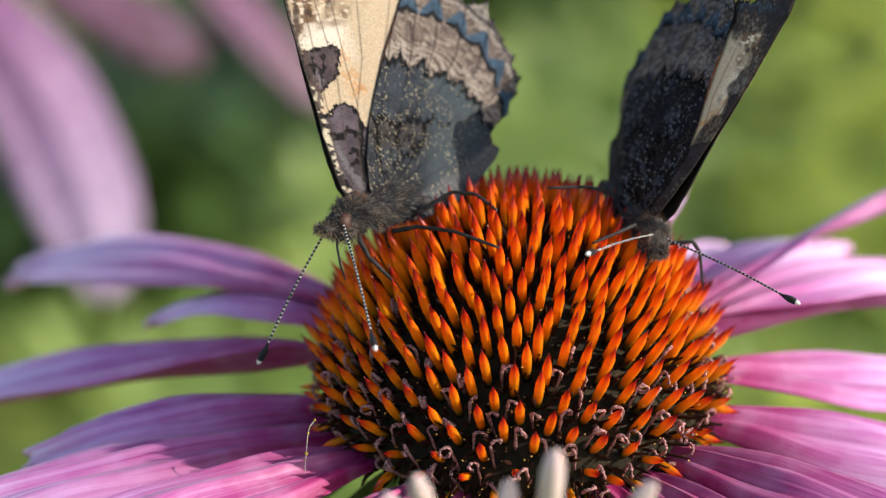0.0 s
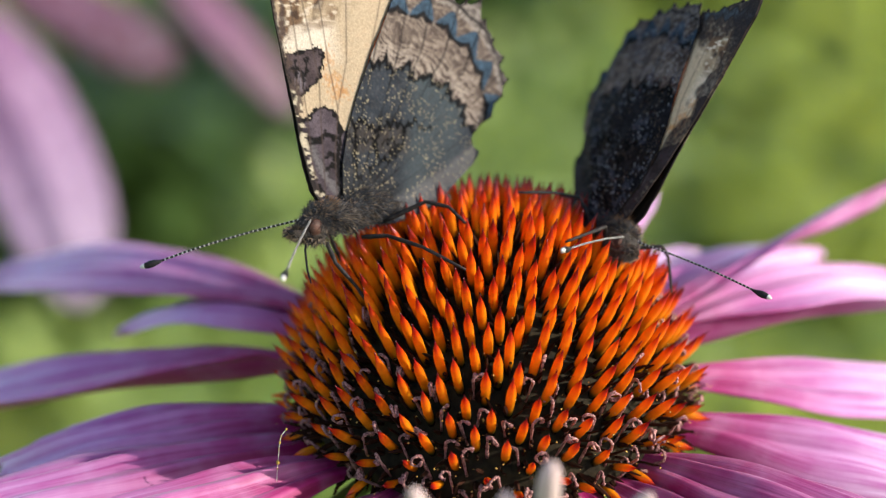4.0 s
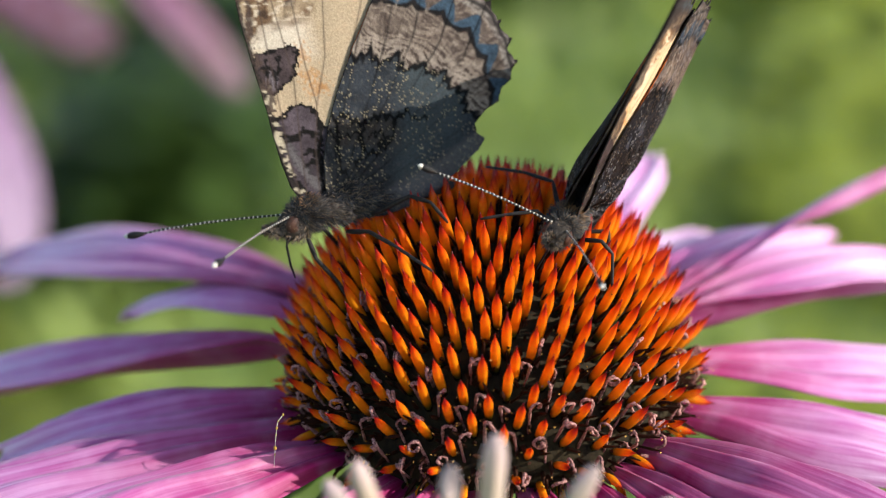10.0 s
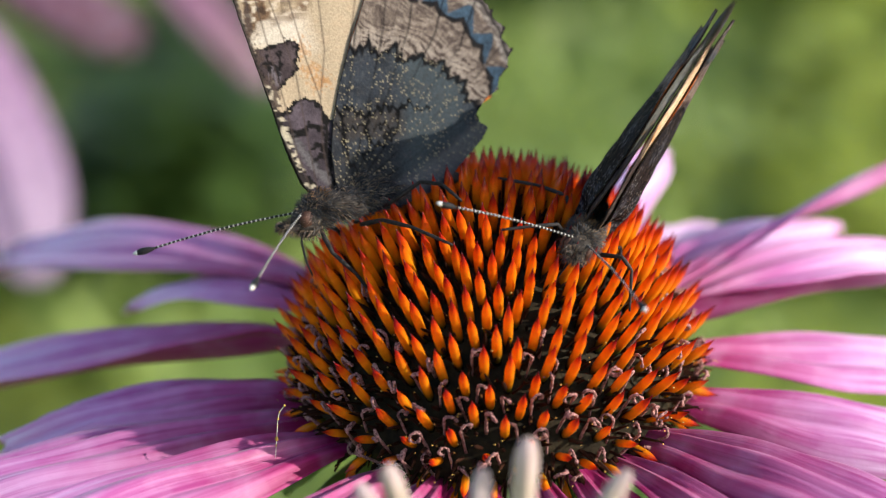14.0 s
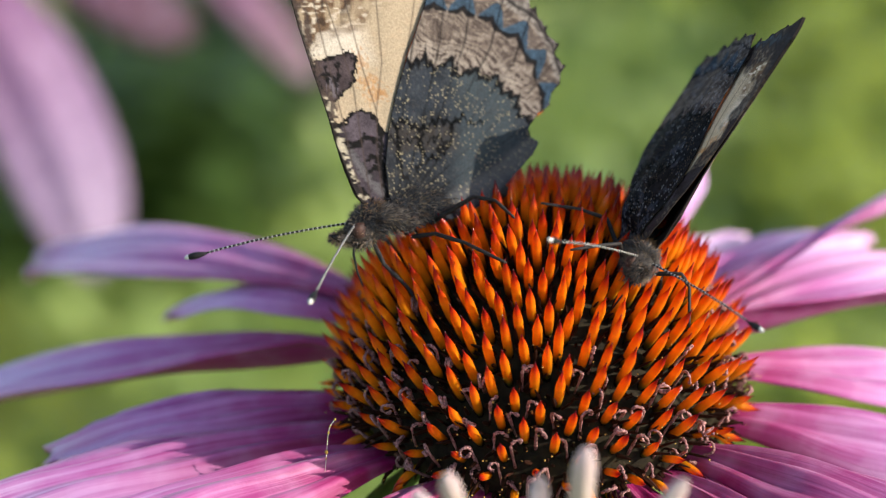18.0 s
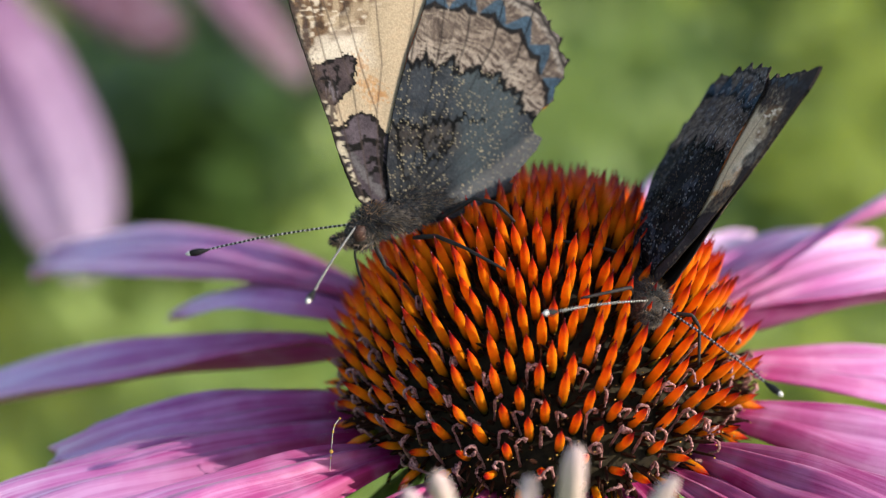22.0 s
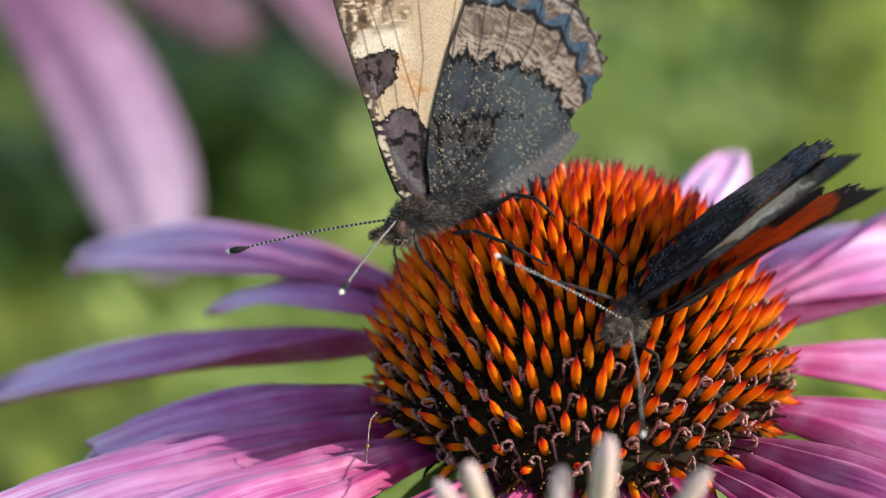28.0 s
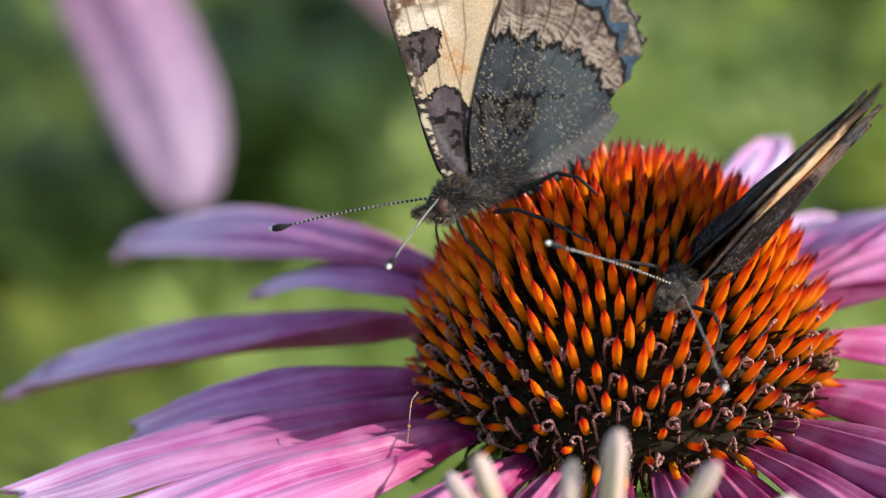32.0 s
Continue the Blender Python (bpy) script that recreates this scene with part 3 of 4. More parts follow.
    return (p(0, 0) * (1 - tx) + p(1, 0) * tx) * (1 - ty) + (p(0, 1) * (1 - tx) + p(1, 1) * tx) * ty


def blend(col, w, c):
    w = np.clip(w, 0, 1)[:, None]
    return col * (1 - w) + np.array(c) * w


def edge(v, soft=3.0):
    return np.clip(0.5 + v / soft, 0, 1)


def saw(v):
    return np.abs(v - np.floor(v) - 0.5) * 2


def line_dist(x, y, pts):
    d = np.full(x.shape, 1e9)
    for (x0, y0), (x1, y1) in zip(pts[:-1], pts[1:]):
        dx, dy = x1 - x0, y1 - y0
        t = np.clip(((x - x0) * dx + (y - y0) * dy) / (dx * dx + dy * dy), 0, 1)
        d = np.minimum(d, np.hypot(x - x0 - t * dx, y - y0 - t * dy))
    return d


HIND_VEINS = [[(650, 340), (640, 250), (672, 60), (690, 0)], [(650, 330), (690, 190), (722, 60), (735, -40)], [(655, 325), (715, 200), (770, 60), (785, -40)],
              [(660, 325), (740, 205), (820, 70), (848, -20)], [(665, 325), (760, 215), (860, 100), (900, 10)], [(670, 330), (780, 240), (890, 150), (945, 90)],
              [(680, 340), (790, 270), (880, 210), (905, 190)]]
FORE_VEINS = [[(620, 340), (610, 250), (612, 180), (590, 110), (560, -20), (540, -98)], [(612, 180), (625, 100), (620, 0), (615, -80)],
              [(590, 345), (565, 270), (545, 170), (520, 60), (500, -40), (490, -105)], [(598, 345), (585, 250), (570, 130), (530, 0), (515, -100)],
              [(630, 340), (650, 200), (680, 50), (700, -50)]]


def hind_tint(x, y):
    dx, dy = x - 650, 340 - y
    r, a = np.hypot(dx, dy), np.degrees(np.arctan2(dy, dx))
    n1, n2 = lattice(x, y, 5, 1), lattice(x, y, 24, 2)
    streak = 0.6 * lattice(a * 2.6, r * 0.16, 1.6, 4) + 0.4 * lattice(a * 5.5, r * 0.35, 1.5, 5)
    base = np.interp(a, [0, 20, 32, 45, 60, 75, 95, 110], [262, 275, 284, 286, 262, 250, 246, 250])
    tooth = 15 * (saw(a / 10.0) - 0.5) + 9 * (saw(a / 3.7 + 0.3) - 0.5) + 14 * (n2 - 0.5) + 6 * (n1 - 0.5)
    # brown band of fine hair-like streaks that run across it, paler at both rims
    warp = 9 * lattice(x, y, 30, 15)
    fine = lattice(x * 0.10 + y * 0.05 + warp * 0.2, y * 0.36 - x * 0.16 + warp, 1.35, 16)
    streak = 0.55 * fine + 0.45 * streak
    col = np.tile(np.array([0.165, 0.125, 0.102]), (len(x), 1))
    col = blend(col, (streak - 0.50) * 3.6, (0.36, 0.29, 0.235))
    col = blend(col, (0.47 - streak) * 4.2, (0.060, 0.044, 0.038))
    col = blend(col, edge(base + 30 + 26 * (n2 - 0.5) - r, 34) * 0.5 * (streak > 0.42), (0.38, 0.315, 0.265))
    col = blend(col, edge(r - base - 42, 60) * 0.35, (0.11, 0.083, 0.070))
    dark = blend(np.tile([0.064, 0.074, 0.092], (len(x), 1)), n2 * 0.85, (0.022, 0.022, 0.026))
    dark = blend(dark, (lattice(x, y, 60, 8) - 0.3) * 1.8 * np.clip((x - 690) / 60, 0, 1), (0.098, 0.122, 0.135))
    dark = blend(dark, (lattice(x, y, 3.2, 17) - 0.55) * 1.6, (0.115, 0.118, 0.125))
    dark = blend(dark, (lattice(a * 4.0, r * 0.2, 1.7, 12) - 0.5) * 0.9, (0.075, 0.070, 0.066))
    col = np.where((r < base + tooth)[:, None], dark, col)
    col = blend(col, edge(6.0 - np.abs(r - base - tooth + 3), 4) * 0.9, (0.008, 0.007, 0.008))
    # row of separate blue chevrons with black edges, then the pale and dark border lines
    lun = np.interp(a, [20, 35, 50, 65, 80, 100, 110], [300, 335, 372, 365, 350, 328, 325])
    cell = a / 9.0 + 0.15
    wave = 26 * (saw(cell) - 0.5)
    dl = r - lun - wave
    wide = np.clip(1.5 - 1.5 * saw(cell + 0.5) + 0.5 * (n2 - 0.5), 0.0, 1.0)
    col = blend(col, edge(19 * wide - np.abs(dl + 5), 4) * 0.95, (0.010, 0.010, 0.012))
    col = blend(col, edge(12.5 * wide - np.abs(dl), 4) * (0.45 + 0.55 * n1), (0.062, 0.104, 0.152))
    col = blend(col, edge(r - lun - 24 - 6 * saw(cell), 5) * 0.8, (0.13, 0.11, 0.10))
    col = blend(col, edge(r - lun - 24, 5) * (streak - 0.4) * 3, (0.30, 0.26, 0.23))
    col = blend(col, edge(3.5 - np.abs(r - lun - 36 - 4 * saw(cell)), 3) * 0.8, (0.012, 0.011, 0.012))
    for v in HIND_VEINS:
        col = blend(col, edge(1.8 - line_dist(x + 3 * (n2 - 0.5), y, v), 2) * (0.25 + 0.6 * lattice(x, y, 40, 14)) * np.where((x > 740) & (y > 150), 0.3, 1.0), (0.010, 0.009, 0.010))
    col = blend(col, edge(24 - np.abs(y - 226 - 12 * (n2 - 0.5)), 10) * edge(752 - x, 20) * (0.3 + 0.5 * n1), (0.085, 0.068, 0.058))
    # brown band, then the jagged line and rings across the basal field, gold scales
    wx, wy = x + 7 * (n1 - 0.5), y + 9 * (saw(x / 15.0) - 0.5) + 8 * (n1 - 0.5)
    for w, v in ((4.5, [(618, 186), (636, 204), (652, 196), (668, 206), (690, 210), (716, 198), (745, 200), (764, 190)]), (3.2, [(640, 204), (644, 250), (652, 290), (664, 300)]),
                 (3.2, [(690, 208), (684, 240), (692, 262), (676, 282)]), (3.4, [(745, 198), (742, 226), (728, 250), (704, 262), (692, 256)]), (3.0, [(700, 232), (716, 224), (730, 234), (718, 248)]),
                 (2.6, [(622, 226), (650, 232), (684, 228)]), (2.6, [(764, 190), (782, 206), (800, 198)])):
        col = blend(col, edge(0.95 * w - line_dist(wx, wy, v), 2.6) * 0.9, (0.006, 0.006, 0.007))
    col = blend(col, edge(2.4 - np.abs(np.hypot((x - 655) / 0.85, y - 315) - 34 - 6 * n2), 3) * 0.6 * n1, (0.17, 0.14, 0.10))
    grain = lattice(x, y, 1.5, 9)
    spots = (grain > 0.82) & (lattice(x, y, 34, 10) > 0.40) & (r < base)
    fold = edge(20 - line_dist(x, y, [(912, 232), (872, 264), (820, 302), (750, 340)]) + 8 * (n2 - 0.5), 12)
    col = blend(col, fold * (0.45 + 0.5 * streak), (0.21, 0.205, 0.205))
    col = blend(col, edge(70 - np.hypot(x - 668, (y - 338) * 1.2), 50) * 0.5, (0.035, 0.031, 0.030))
    col = np.where((r < base + tooth)[:, None], col * 0.48, col * 0.72)
    return np.where(spots[:, None], col * 0.4 + np.array([0.40, 0.33, 0.21]) * 0.5 * (0.4 + n1[:, None]), col)


PATCH = [(495, 104), (508, 90), (530, 85), (548, 82), (565, 76), (577, 86), (579, 104), (575, 130), (562, 145), (540, 160), (530, 172), (520, 168), (508, 132)]
FORE_LOW = [(505, 214), (536, 202), (553, 196), (566, 182), (580, 175), (602, 178), (614, 192), (624, 214), (700, 240), (700, 400), (480, 400)]


def fore_tint(x, y):
    n1, n2, n3 = lattice(x, y, 4, 21), lattice(x, y, 22, 22), lattice(x * 0.17 + y * 0.04, y * 0.5, 1.9, 23)
    n4 = lattice(x, y * 0.5, 9, 27)
    cost = np.interp(y, [-110, -30, 40, 120, 190, 240, 275, 320, 350], [452, 464, 480, 503, 526, 540, 552, 570, 592])
    d = x - cost
    black = (0.009, 0.008, 0.008)
    col = np.tile(np.array([0.335, 0.258, 0.175]), (len(x), 1))
    col = blend(col, (n3 - 0.56) * 1.5, (0.37, 0.27, 0.18))
    col = blend(col, edge(30 - np.abs(y - 66) - 16 * (n2 - 0.5), 20) * edge(110 - d, 40) * 0.7, (0.50, 0.44, 0.37))
    for cx, cy, rx, ry in ((586, 92, 9, 16), (598, 128, 14, 12), (610, 150, 12, 12), (628, 152, 9, 8)):
        col = blend(col, edge(1.0 - np.hypot((x - cx) / rx, (y - cy) / ry) - 2.6 * (n1 - 0.5), 0.8) * 0.55, (0.33, 0.16, 0.06))
    # brown apex with pale flecks
    apex = edge(66 - 0.50 * (d - 20) - y - 44 * (n2 - 0.5), 30)
    col = blend(col, apex * (0.35 + 0.65 * np.clip((n4 - 0.30) * 5, 0, 1)), (0.115, 0.070, 0.042))
    col = blend(col, apex * np.clip((n3 - 0.60) * 4, 0, 0.8), (0.50, 0.42, 0.33))
    col = blend(col, apex * edge(n4 * n2 - 0.40, 0.06) * 0.8, (0.030, 0.020, 0.016))
    col = blend(col, edge(-52 - y + 24 * (n2 - 0.5), 24) * 0.8, (0.10, 0.075, 0.06))
    rim = y + 74 + 14 * saw(x / 34.0)
    col = blend(col, edge(12 - np.abs(rim), 4), black)
    col = blend(col, edge(8 - np.abs(rim), 4), (0.085, 0.12, 0.155))
    # the dark patch at the front edge, lighter inside
    wx, wy = x + 10 * (n1 - 0.5), y + 10 * (n3 - 0.5)
    patch = inside(PATCH, wx, wy)
    rimd = line_dist(wx, wy, PATCH + PATCH[:1])
    col = np.where(patch[:, None], np.array([0.055, 0.040, 0.042]) * (0.55 + 0.9 * n2[:, None]), col)
    col = blend(col, edge(5.5 - rimd, 3) * patch, black)
    col = blend(col, patch * edge(1.2 - np.hypot((x - 534) / 9, (y - 138) / 15), 0.4) * 0.8, (0.13, 0.11, 0.125))
    for v in ([(512, 118), (524, 124), (530, 118), (540, 132), (546, 118)], [(522, 100), (528, 160)], [(546, 96), (542, 150)]):
        col = blend(col, edge(3.2 - line_dist(wx, wy, v), 2.5) * patch * 0.95, black)
    # slate root field with black scalloped lines
    low = inside(FORE_LOW, wx, wy)
    field = np.array([0.062, 0.048, 0.056]) * (0.5 + 0.9 * n2[:, None] * (0.6 + 0.6 * n1[:, None]))
    col = np.where(low[:, None], field, col)
    for w, v in ((4.5, FORE_LOW[:8]), (3.2, [(548, 228), (562, 236), (580, 234), (590, 222), (602, 226), (616, 230)]), (2.6, [(594, 262), (602, 256), (612, 262), (618, 272)]),
                 (2.6, [(598, 280), (606, 274), (616, 282)]), (2.4, [(548, 240), (572, 270), (606, 310), (640, 348)]), (2.2, [(556, 236), (588, 276), (622, 318)]),
                 (3.0, [(616, 210), (618, 260), (622, 310), (632, 345)]), (2.6, [(552, 276), (580, 312), (612, 344)])):
        col = blend(col, edge(1.6 * w - line_dist(wx, wy, v), 3) * low, black)
    col = blend(col, edge(7 - line_dist(wx, wy, [(560, 246), (586, 282), (616, 318)]), 5) * low * 0.6, (0.14, 0.125, 0.13))
    # dark mottled front edge with uneven pale beads
    col = blend(col, edge(np.interp(y, [120, 220], [5.5, 10.0]) - d - 6 * (n1 - 0.5), 4) * 0.95, (0.020, 0.016, 0.015))
    bead = 0.55 * lattice(x * 0.25, y, 8.0, 25) + 0.45 * lattice(x * 0.4, y, 3.6, 26)
    col = blend(col, edge(7 - np.abs(d - 9 - 9 * (n4 - 0.5)), 4) * edge(bead - 0.54, 0.08) * (y > 140) * 0.9, (0.40, 0.34, 0.25))
    col = blend(col, edge(22 - d, 8) * (y < 190) * np.clip((n1 * 0.5 + n4 * 0.6 - 0.40) * 4, 0, 0.9), (0.055, 0.038, 0.032))
    for v in FORE_VEINS:
        col = blend(col, edge(1.4 - line_dist(x, y, v), 2) * 0.65, (0.05, 0.035, 0.03))
    return col


def upper_tint(x, y, fore):
    """The orange upper side with black spots and border."""
    n2 = lattice(x, y, 20, 31)
    col = np.tile(np.array([0.62, 0.15, 0.022]), (len(x), 1)) * (0.75 + 0.5 * n2[:, None])
    r = np.hypot(x - 645, 345 - y)
    col = blend(col, edge(r - (395 if fore else 330), 14), (0.05, 0.035, 0.03))
    col = blend(col, edge((150 if fore else 250) - r, 40), (0.05, 0.035, 0.028))
    if fore:
        cost = np.interp(y, [-110, -30, 40, 120, 190, 240, 275, 320, 350], [452, 464, 480, 503, 526, 540, 552, 570, 592])
        col = blend(col, edge(24 - (x - cost) - 8 * n2, 8), (0.03, 0.022, 0.02))
    for cx, cy in ((515, 110), (540, 210), (500, 10)) if fore else ():
        col = blend(col, edge(34 - np.hypot(x - cx, y - cy), 5), (0.02, 0.016, 0.015))
    return col


def wing_mesh(name, poly, tint, fore, side, full=False):
    """One wing: a plate with its underside outwards (towards -y for side 1), hinged at the origin."""
    step = 2.2
    poly = smooth_outline(poly, 5)
    rng = random.Random(7)
    ragged = []
    for i, (x, y) in enumerate(poly):
        far = math.hypot(x - 640, 350 - y)
        rim = smooth(300, 330, far) * (y < 190) * (x > 700 or y < -20)
        k = 1 + (rim * (11 if full else 12) * rng.uniform(0.4, 1.3) * max(0.0, math.sin(i * (0.63 if full else 0.88))) ** 3 + rng.uniform(-1.5, 1.5)) / max(far, 60)
        ragged.append((640 + (x - 640) * k, 350 - (350 - y) * k))
    xs = np.array([p[0] for p in ragged])
    ys = np.array([p[1] for p in ragged])
    gx, gy = np.meshgrid(np.arange(xs.min() - step, xs.max() + 2 * step, step), np.arange(ys.min() - step, ys.max() + 2 * step, step))
    shape = gx.shape
    fx, fy = gx.ravel(), gy.ravel()
    keep = inside(ragged, fx, fy).reshape(shape)
    cell = keep[:-1, :-1] | keep[1:, :-1] | keep[:-1, 1:] | keep[1:, 1:]
    used = np.zeros(shape, bool)
    for a in (0, 1):
        for b in (0, 1):
            used[a:shape[0] - 1 + a, b:shape[1] - 1 + b] |= cell
    index = -np.ones(shape, int)
    index[used] = np.arange(used.sum())
    # rim vertices outside the outline move onto it
    px, py = gx[used].copy(), gy[used].copy()
    out = np.where(~keep[used])[0]
    for i in out:
        best, bx, by = 1e9, 0, 0
        d = (xs - px[i]) ** 2 + (ys - py[i]) ** 2
        j = int(d.argmin())
        for k in (j - 1, j):
            x0, y0, x1, y1 = xs[k], ys[k], xs[(k + 1) % len(xs)], ys[(k + 1) % len(xs)]
            t = min(max(((px[i] - x0) * (x1 - x0) + (py[i] - y0) * (y1 - y0)) / max((x1 - x0) ** 2 + (y1 - y0) ** 2, 1e-9), 0), 1)
            qx, qy = x0 + t * (x1 - x0), y0 + t * (y1 - y0)
            dd = (qx - px[i]) ** 2 + (qy - py[i]) ** 2
            if dd < best:
                best, bx, by = dd, qx, qy
        px[i], py[i] = bx, by
    # gentle folds along the veins and a soft belly
    r = np.hypot(px - 645, 345 - py)
    a = np.degrees(np.arctan2(345 - py, px - 645))
    lift = 7.0 * np.sin(np.clip(r / 420, 0, 1) * math.pi) + 1.6 * np.sin(a / (5.5 if fore else 6.5) * 2) * np.clip(r / 200, 0, 1)
    if not fore:
        lift = lift + 9 * np.clip((px - 830) / 110, 0, 1.2) ** 2 * (py > 60)
    lift = lift * 0.5 + 5 if fore else lift * 0.6 + 10
    if full:
        # wings that belly out round the body and close again at their tips
        belly = (1 - 0.85 * np.clip((r - 90) / 300, 0, 1)) * np.clip(r / 45, 0, 1)
        soft = lambda v: v * v * (3 - 2 * v)
        cost = np.interp(py, [-110, -30, 40, 120, 190, 240, 275, 320, 350], [452, 464, 480, 503, 526, 540, 552, 570, 592])
        gape = 11 * np.clip((250 - r) / 170, 0, 1) ** 1.3 * np.clip(r / 55, 0, 1)
        if fore:
            lift = 2 + 0.5 * np.sin(a / 2.7) + gape + 30 * belly * soft(np.clip((px - cost) / 150, 0, 1))
        else:
            lift = 10 + 1.2 * np.sin(a / 3.2) + 42 * belly * soft(np.clip((px - cost - 40) / 200, 0, 1)) + 16 * soft(np.clip((px - 760) / 140, 0, 1)) * np.clip((200 - py) / 120, 0, 1)
            lift = np.maximum(lift, 6 + gape + 30 * belly * soft(np.clip((px - cost) / 150, 0, 1)))
            lift = lift * (1 - 0.92 * soft(np.clip((px - 820) / 80, 0, 1))) + 1
            lift = lift * (1 - (0.5 if side > 0 else 0.95) * soft(np.clip((48 - a) / 26, 0, 1)) * np.clip((r - 40) / 60, 0, 1)) + 1
    n = len(px)
    th = 1.3
    out_v = np.stack([(px - 640) * U, -(lift + th) * U, (350 - py) * U], 1)
    in_v = np.stack([(px - 640) * U, -(lift - th) * U, (350 - py) * U], 1)
    verts = np.concatenate([out_v, in_v])
    verts[:, 1] *= side
    ii, jj = np.where(cell)
    quads = np.stack([index[ii, jj], index[ii, jj + 1], index[ii + 1, jj + 1], index[ii + 1, jj]], 1)
    faces = [tuple(q) for q in quads] + [tuple(q[::-1] + n) for q in quads]
    count = {}
    for q in quads:
        for u, v in zip(q, np.roll(q, -1)):
            count[(u, v)] = count.get((u, v), 0) + 1
    faces += [(v, u, u + n, v + n) for (u, v) in count if (v, u) not in count]
    if side < 0:
        faces = [f[::-1] for f in faces]
    me = bpy.data.meshes.new(name)
    me.from_pydata(verts.tolist(), [], [tuple(int(i) for i in f) for f in faces])
    me.polygons.foreach_set("use_smooth", [True] * len(me.polygons))
    shade = tint(px, py)
    fringe = ~inside(poly, px, py) & (np.hypot(px - 640, 350 - py) > 300)
    shade = np.where(fringe[:, None], np.array([0.022, 0.018, 0.017]), shade)
    col = np.concatenate([shade, upper_tint(px, py, fore)])
    att = me.color_attributes.new("tint", "FLOAT_COLOR", "POINT")
    att.data.foreach_set("color", np.concatenate([col, np.ones((2 * n, 1))], 1).astype(np.float32).ravel())
    me.materials.append(M_WING)
    return me


def blob(name, centre, size, mat, parent, rot=(0, 0, 0), rough=0.06, seed=0, label=""):
    bm = bmesh.new()
    bmesh.ops.create_icosphere(bm, subdivisions=4, radius=1.0)
    m = Matrix.LocRotScale(Vector(centre) * MM, Euler([radians(a) for a in rot]), Vector(size) * MM)
    for v in bm.verts:
        v.co *= 1 + rough * noise.noise(v.co * 3 + Vector((seed, 0, 0))) + rough * 0.5 * noise.noise(v.co * 9)
    bm.transform(m)
    return part(name, bm, mat, parent, label)


def hairs(name, places, mat, parent, count, length, seed, back=0.6):
    """A coat of fine hairs on ellipsoids: (centre, size) in mm."""
    rng = random.Random(seed)
    verts, faces = [], []
    for _ in range(count):
        c, s = places[rng.randrange(len(places))]
        d = Vector((rng.gauss(0, 1), rng.gauss(0, 1), rng.gauss(0, 1))).normalized()
        p = Vector(c) + Vector([d[i] * s[i] * 0.97 for i in range(3)])
        g = (d + Vector((back, 0, 0)) + Vector((rng.gauss(0, 1), rng.gauss(0, 1), rng.gauss(0, 1))) * 0.3).normalized()
        l = length * rng.uniform(0.5, 1.3)
        w = 0.022 * rng.uniform(0.7, 1.4)
        side = g.orthogonal().normalized() * w
        third = g.cross(side)
        k = len(verts)
        mid = p + g * l * 0.6
        tip = p + g * l + Vector((0.15 * l, 0, -0.1 * l))
        ring = [p + side, p - side * 0.5 + third * 0.87, p - side * 0.5 - third * 0.87]
        ring2 = [q + g * l * 0.6 for q in ring]
        verts += [tuple(q * MM) for q in ring + ring2 + [tip]]
        for a in range(3):
            b = (a + 1) % 3
            faces += [(k + a, k + b, k + 3 + b, k + 3 + a), (k + 3 + a, k + 3 + b, k + 6)]
    me = bpy.data.meshes.new(name)
    me.from_pydata(verts, [], faces)
    me.materials.append(mat)
    ob = part_of(name, me, parent)
    ob["kind"] = "stuff"
    return ob


def leg(parent, pts, name="leg"):
    """A jointed leg along points in mm."""
    p = []
    r = []
    widths = [0.19, 0.17, 0.14, 0.11, 0.09]
    for i in range(len(pts) - 1):
        a, b = Vector(pts[i]), Vector(pts[i + 1])
        for k in range(5):
            t = k / 5
            p.append(a.lerp(b, t) * MM)
            r.append((widths[min(i, 4)] * (1 - t) + widths[min(i + 1, 4)] * t) * (1.0 + 0.25 * math.sin(t * math.pi)) * MM)
    p.append(Vector(pts[-1]) * MM)
    r.append(0.1 * MM)
    return part_of(name, tube(name, p, r, M_LEG, 7), parent)


def antenna(parent, length=15.0):
    """Ringed shaft along +x with a dark club and a pale tip; hinged at its foot."""
    shaft = part_of("antenna", tube("antenna", [(i * length * 0.1 * MM, 0, 0.02 * length * math.sin(i * 0.3) * MM) for i in range(10)], [0.10 * MM] * 10, M_BLACK, 7), parent, "black and white ringed antenna")
    bend = lambda x: 0.02 * length * math.sin(x / length * 3.0)
    rows_v, rows_f = [], []
    for i in range(int(length * 0.86 / 0.40)):
        x = 0.15 + i * 0.40
        ring = tube_rows([(x * MM, 0, bend(x) * MM), ((x + 0.13) * MM, 0, bend(x + 0.13) * MM)], [0.106 * MM, 0.106 * MM], 7)
        k = len(rows_v)
        rows_v += [tuple(p) for r in ring for p in r]
        rows_f += [(k + a, k + (a + 1) % 7, k + 7 + (a + 1) % 7, k + 7 + a) for a in range(7)]
    me = bpy.data.meshes.new("ringing")
    me.from_pydata(rows_v, [], rows_f)
    me.materials.append(M_WHITE)
    part_of("ringing", me, shaft)
    z = bend(length * 0.9)
    club = [((length * 0.86 + i * 0.27) * MM, 0, z * MM) for i in range(8)]
    part_of("club", tube("club", club, [r * MM for r in (0.11, 0.17, 0.25, 0.31, 0.33, 0.30, 0.24, 0.14)], M_BLACK, 9), shaft, "black club")
    end = (length * 0.86 + 7 * 0.27)
    part_of("club_tip", tube("club_tip", [((end - 0.35 + i * 0.16) * MM, 0, z * MM) for i in range(4)], [r * MM for r in (0.25, 0.23, 0.17, 0.07)], M_TIP, 9), shaft, "whitish tip")
    return shaft


WINGS = {}


